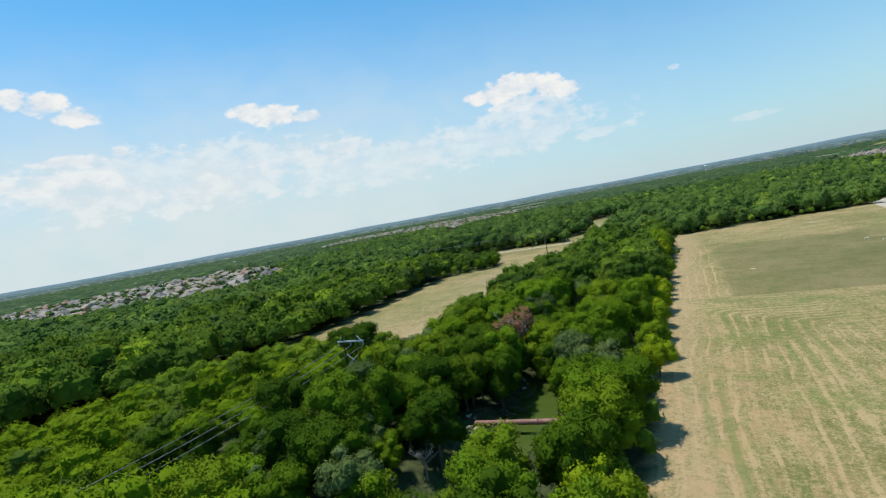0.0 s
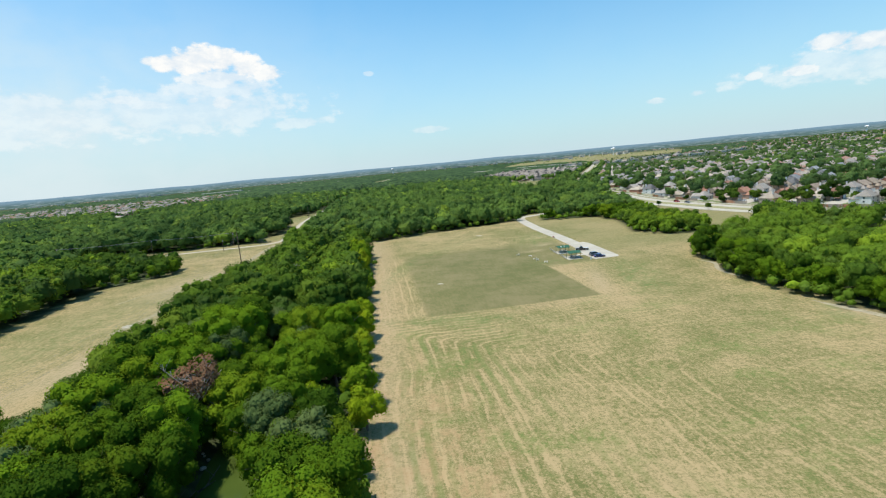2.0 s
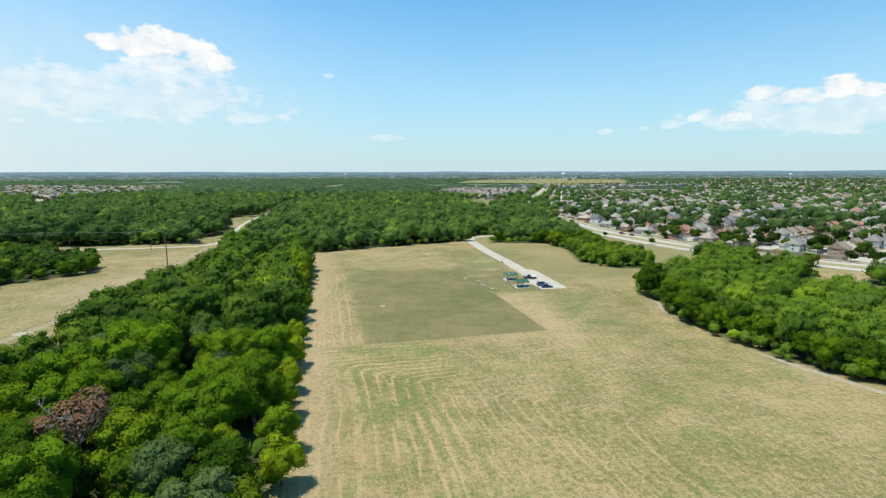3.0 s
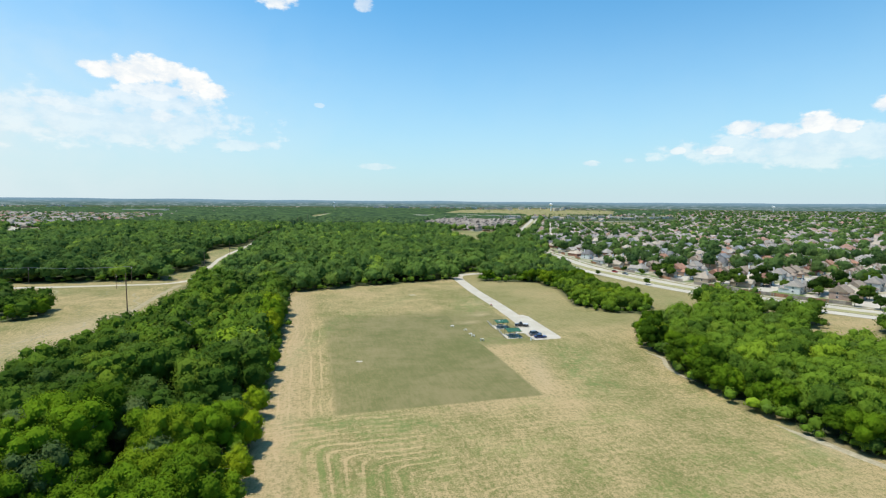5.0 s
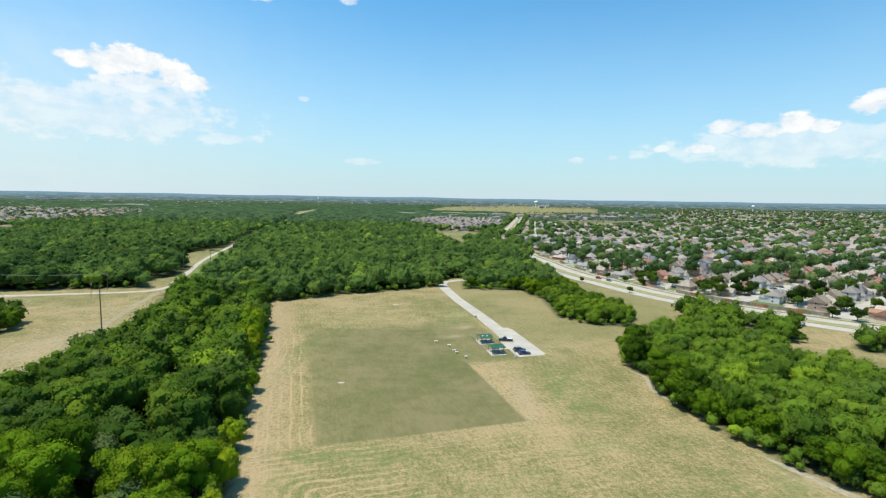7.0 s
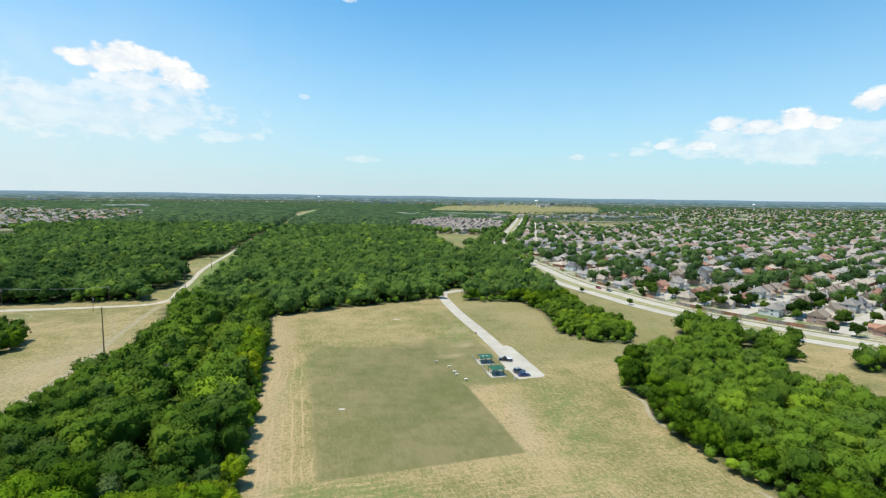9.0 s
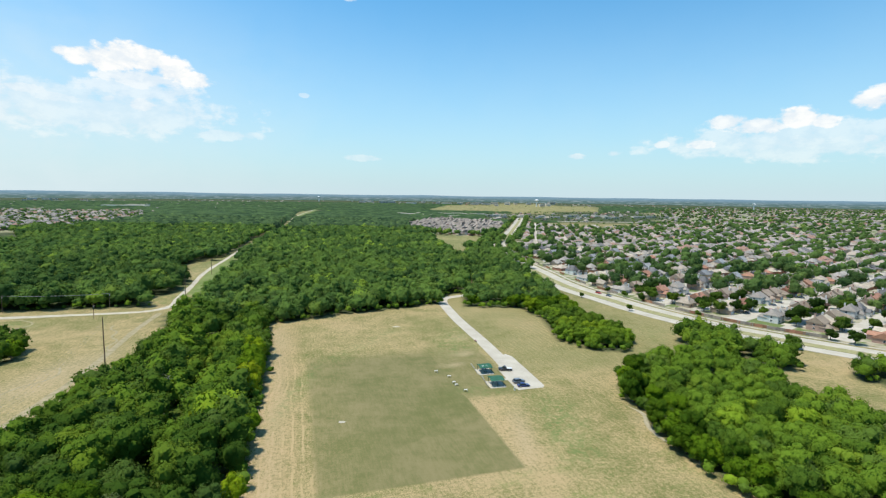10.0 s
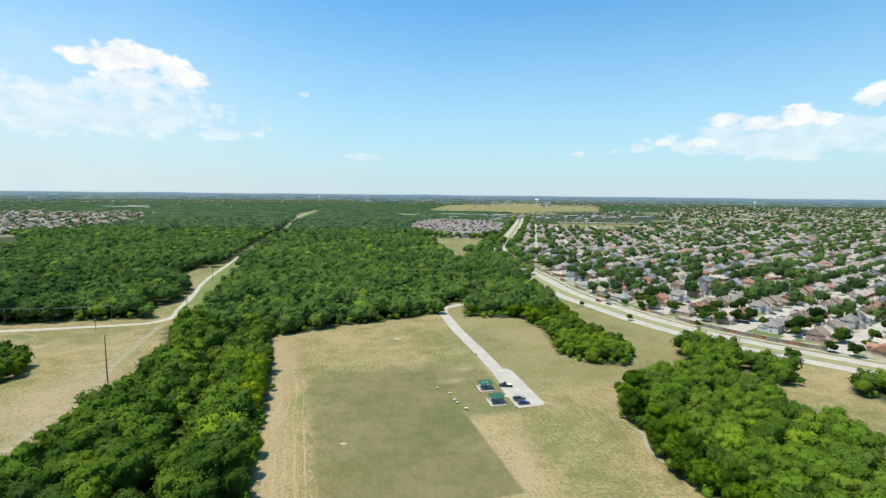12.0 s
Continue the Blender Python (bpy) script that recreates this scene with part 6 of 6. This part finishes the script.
for q in (-3.7, 0, 3.7):
    off = ACROSS * q + Vector((0, 0, -1.1))
    wire("power_wire", e0 + off, e1 + off, 2.0, 0.055)
    wire("power_wire", e1 + off, Vector((-150, 243, 17.5)) + ACROSS * q * 0.2, 4.5, 0.012)
for q in (-1.0, 0.0, 1.0):
    wire("power_wire", Vector((-213, 338 + q * 0.5, 10.0)), Vector((-268, 326 + q * 0.5, 10.0)), 0.8)
    wire("power_wire", Vector((-268, 326 + q * 0.5, 10.0)), Vector((-330, 311 + q * 0.5, 10.0)), 0.8)

# ---- creek: pipe, rocks, driftwood ----
root = tagged(new("pipeline"), "rusty steel pipe crossing above the creek", "pipe")
pa, pb = Vector((-59.5, 63.2, -0.1)), Vector((-44.5, 69.0, 0.1))
part("pipe", tube(bmesh.new(), pa, pb, 0.48, 0.48, 20), RUST, root)
for t in (0.02, 0.3, 0.7, 0.98):
    c = pa.lerp(pb, t)
    d_ = (pb - pa).normalized() * 0.08
    part("flange", tube(bmesh.new(), c - d_, c + d_, 0.6, 0.6, 20), RUST, root)
rr = random.Random(14)


def rock(x, y, s):
    bm = bmesh.new()
    bmesh.ops.create_icosphere(bm, subdivisions=2, radius=s)
    for v in bm.verts:
        v.co *= 1 + 0.35 * noise.noise(v.co / s * 1.3 + Vector((x, y, 0)))
        v.co.z *= 0.6
    ob = part("rock", bm, ROCK)
    ob.matrix_world = pose(x, y, max(gz1(x, y), -1.9) + s * 0.25, rr.uniform(-15, 15), rr.uniform(-15, 15), rr.uniform(0, 360))
    return tagged(ob, "pale broken rock on the creek bank", "rock", "bank rocks")


for i in range(34):
    t = rr.random()
    rock(-60 + rr.gauss(0, 1.6) + 1.5, 63 + rr.gauss(0, 1.4), rr.uniform(0.18, 0.45))
for i in range(12):
    rock(-66 + rr.gauss(0, 2.0), 80 + rr.gauss(0, 4), rr.uniform(0.25, 0.6))
for i in range(22):
    x, y = -60 + rr.gauss(0, 2.2), 71 + rr.gauss(0, 3.0)
    a = rr.uniform(0, math.tau)
    l = rr.uniform(1.4, 4.0)
    z = max(gz1(x, y), -1.9) + 0.25
    bm = tube(bmesh.new(), (0, 0, 0), (math.cos(a) * l, math.sin(a) * l, rr.uniform(0.2, 1.6)), rr.uniform(0.1, 0.2), 0.05, 7)
    tube(bm, (math.cos(a) * l * 0.6, math.sin(a) * l * 0.6, 0.4), (math.cos(a + 0.7) * l, math.sin(a + 0.7) * l, 1.0), 0.06, 0.02, 5)
    ob = part("driftwood_log", bm, WETWOOD)
    ob.location = (x, y, z)
    tagged(ob, "dark weathered driftwood log on the bank", "log", "driftwood")

# ---- far distance ----
BUILD = mottled("far_render", (0.46, 0.41, 0.34), (0.66, 0.61, 0.54), 0.02, 0.8, per_object=0.2)
fr = random.Random(5)


def hall(x, y, w, d, h, a):
    root = tagged(new("warehouse"), "low pale flat-roofed commercial building far off", "building", "far commercial buildings")
    part("wall", box(bmesh.new(), -w / 2, w / 2, -d / 2, d / 2, -3, h), BUILD, root)
    bm = box(bmesh.new(), -w / 2 - 0.3, w / 2 + 0.3, -d / 2 - 0.3, d / 2 + 0.3, h, h + 0.8)
    part("roof", bm, CONCRETE, root)
    for k in range(int(w / 9)):
        part("window", box(bmesh.new(), -w / 2 + 4 + 9 * k, -w / 2 + 9 + 9 * k, -d / 2 - 0.15, -d / 2 + 0.1, 1.2, h * 0.38), WINDOW, root)
    root.matrix_world = pose(x, y, gz1(x, y), 0, 0, a)


for i in range(38):
    hall(fr.uniform(-180, 780), fr.uniform(1660, 1860), fr.uniform(18, 55), fr.uniform(15, 30), fr.uniform(4.5, 7), fr.uniform(-15, 15))
for i in range(26):
    hall(fr.uniform(-700, 900), fr.uniform(3300, 4300), fr.uniform(20, 70), fr.uniform(20, 40), fr.uniform(10, 18), fr.uniform(-15, 15))
for i in range(9):
    hall(-1375 + fr.uniform(-85, 85), 2240 + fr.uniform(-120, 120), fr.uniform(40, 70), 30, 9, fr.uniform(-15, 15))
for i in range(14):
    hall(fr.uniform(-3300, -1900), fr.uniform(2300, 3400), fr.uniform(25, 60), 25, 9, fr.uniform(-15, 15))
for x, y, s in ((560, 3350, 1.0), (1950, 3300, 0.8), (-1100, 4200, 0.9)):
    tw = tagged(new("water_tower"), "white water tower on the horizon", "water tower")
    bm = bmesh.new()
    bmesh.ops.create_uvsphere(bm, u_segments=20, v_segments=12, radius=1.0, matrix=Matrix.LocRotScale((0, 0, 40 * s), None, (13 * s, 13 * s, 7 * s)))
    part("tank", bm, WHITE_PAINT, tw, smooth=True)
    part("shaft", tube(bmesh.new(), (0, 0, -5), (0, 0, 36 * s), 5 * s, 3.2 * s, 16), WHITE_PAINT, tw)
    tw.matrix_world = pose(x, y, gz1(x, y))

# rim of the land at the horizon: a glowing ring with the haze painted in
m, n, b = material("horizon_haze_glow", 1.0)
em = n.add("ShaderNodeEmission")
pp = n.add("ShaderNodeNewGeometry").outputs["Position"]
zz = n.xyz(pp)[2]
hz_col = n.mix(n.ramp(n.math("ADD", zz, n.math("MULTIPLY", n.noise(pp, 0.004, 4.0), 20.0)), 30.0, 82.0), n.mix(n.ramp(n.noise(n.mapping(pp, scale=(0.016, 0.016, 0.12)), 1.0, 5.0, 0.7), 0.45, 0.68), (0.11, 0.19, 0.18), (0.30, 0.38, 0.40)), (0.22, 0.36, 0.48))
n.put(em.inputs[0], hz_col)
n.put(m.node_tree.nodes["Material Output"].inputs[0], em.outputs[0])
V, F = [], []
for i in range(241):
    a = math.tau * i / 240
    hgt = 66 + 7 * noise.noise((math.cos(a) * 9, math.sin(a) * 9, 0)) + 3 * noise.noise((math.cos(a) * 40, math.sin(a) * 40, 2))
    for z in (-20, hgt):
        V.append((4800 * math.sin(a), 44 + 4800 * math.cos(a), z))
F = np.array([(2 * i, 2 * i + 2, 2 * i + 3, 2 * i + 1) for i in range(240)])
tagged(new("backdrop", big_mesh("backdrop", np.array(V), F, m)), "glowing backdrop ring painted as a hazy blue-green rim of distant wooded country", "horizon", kind="structure")
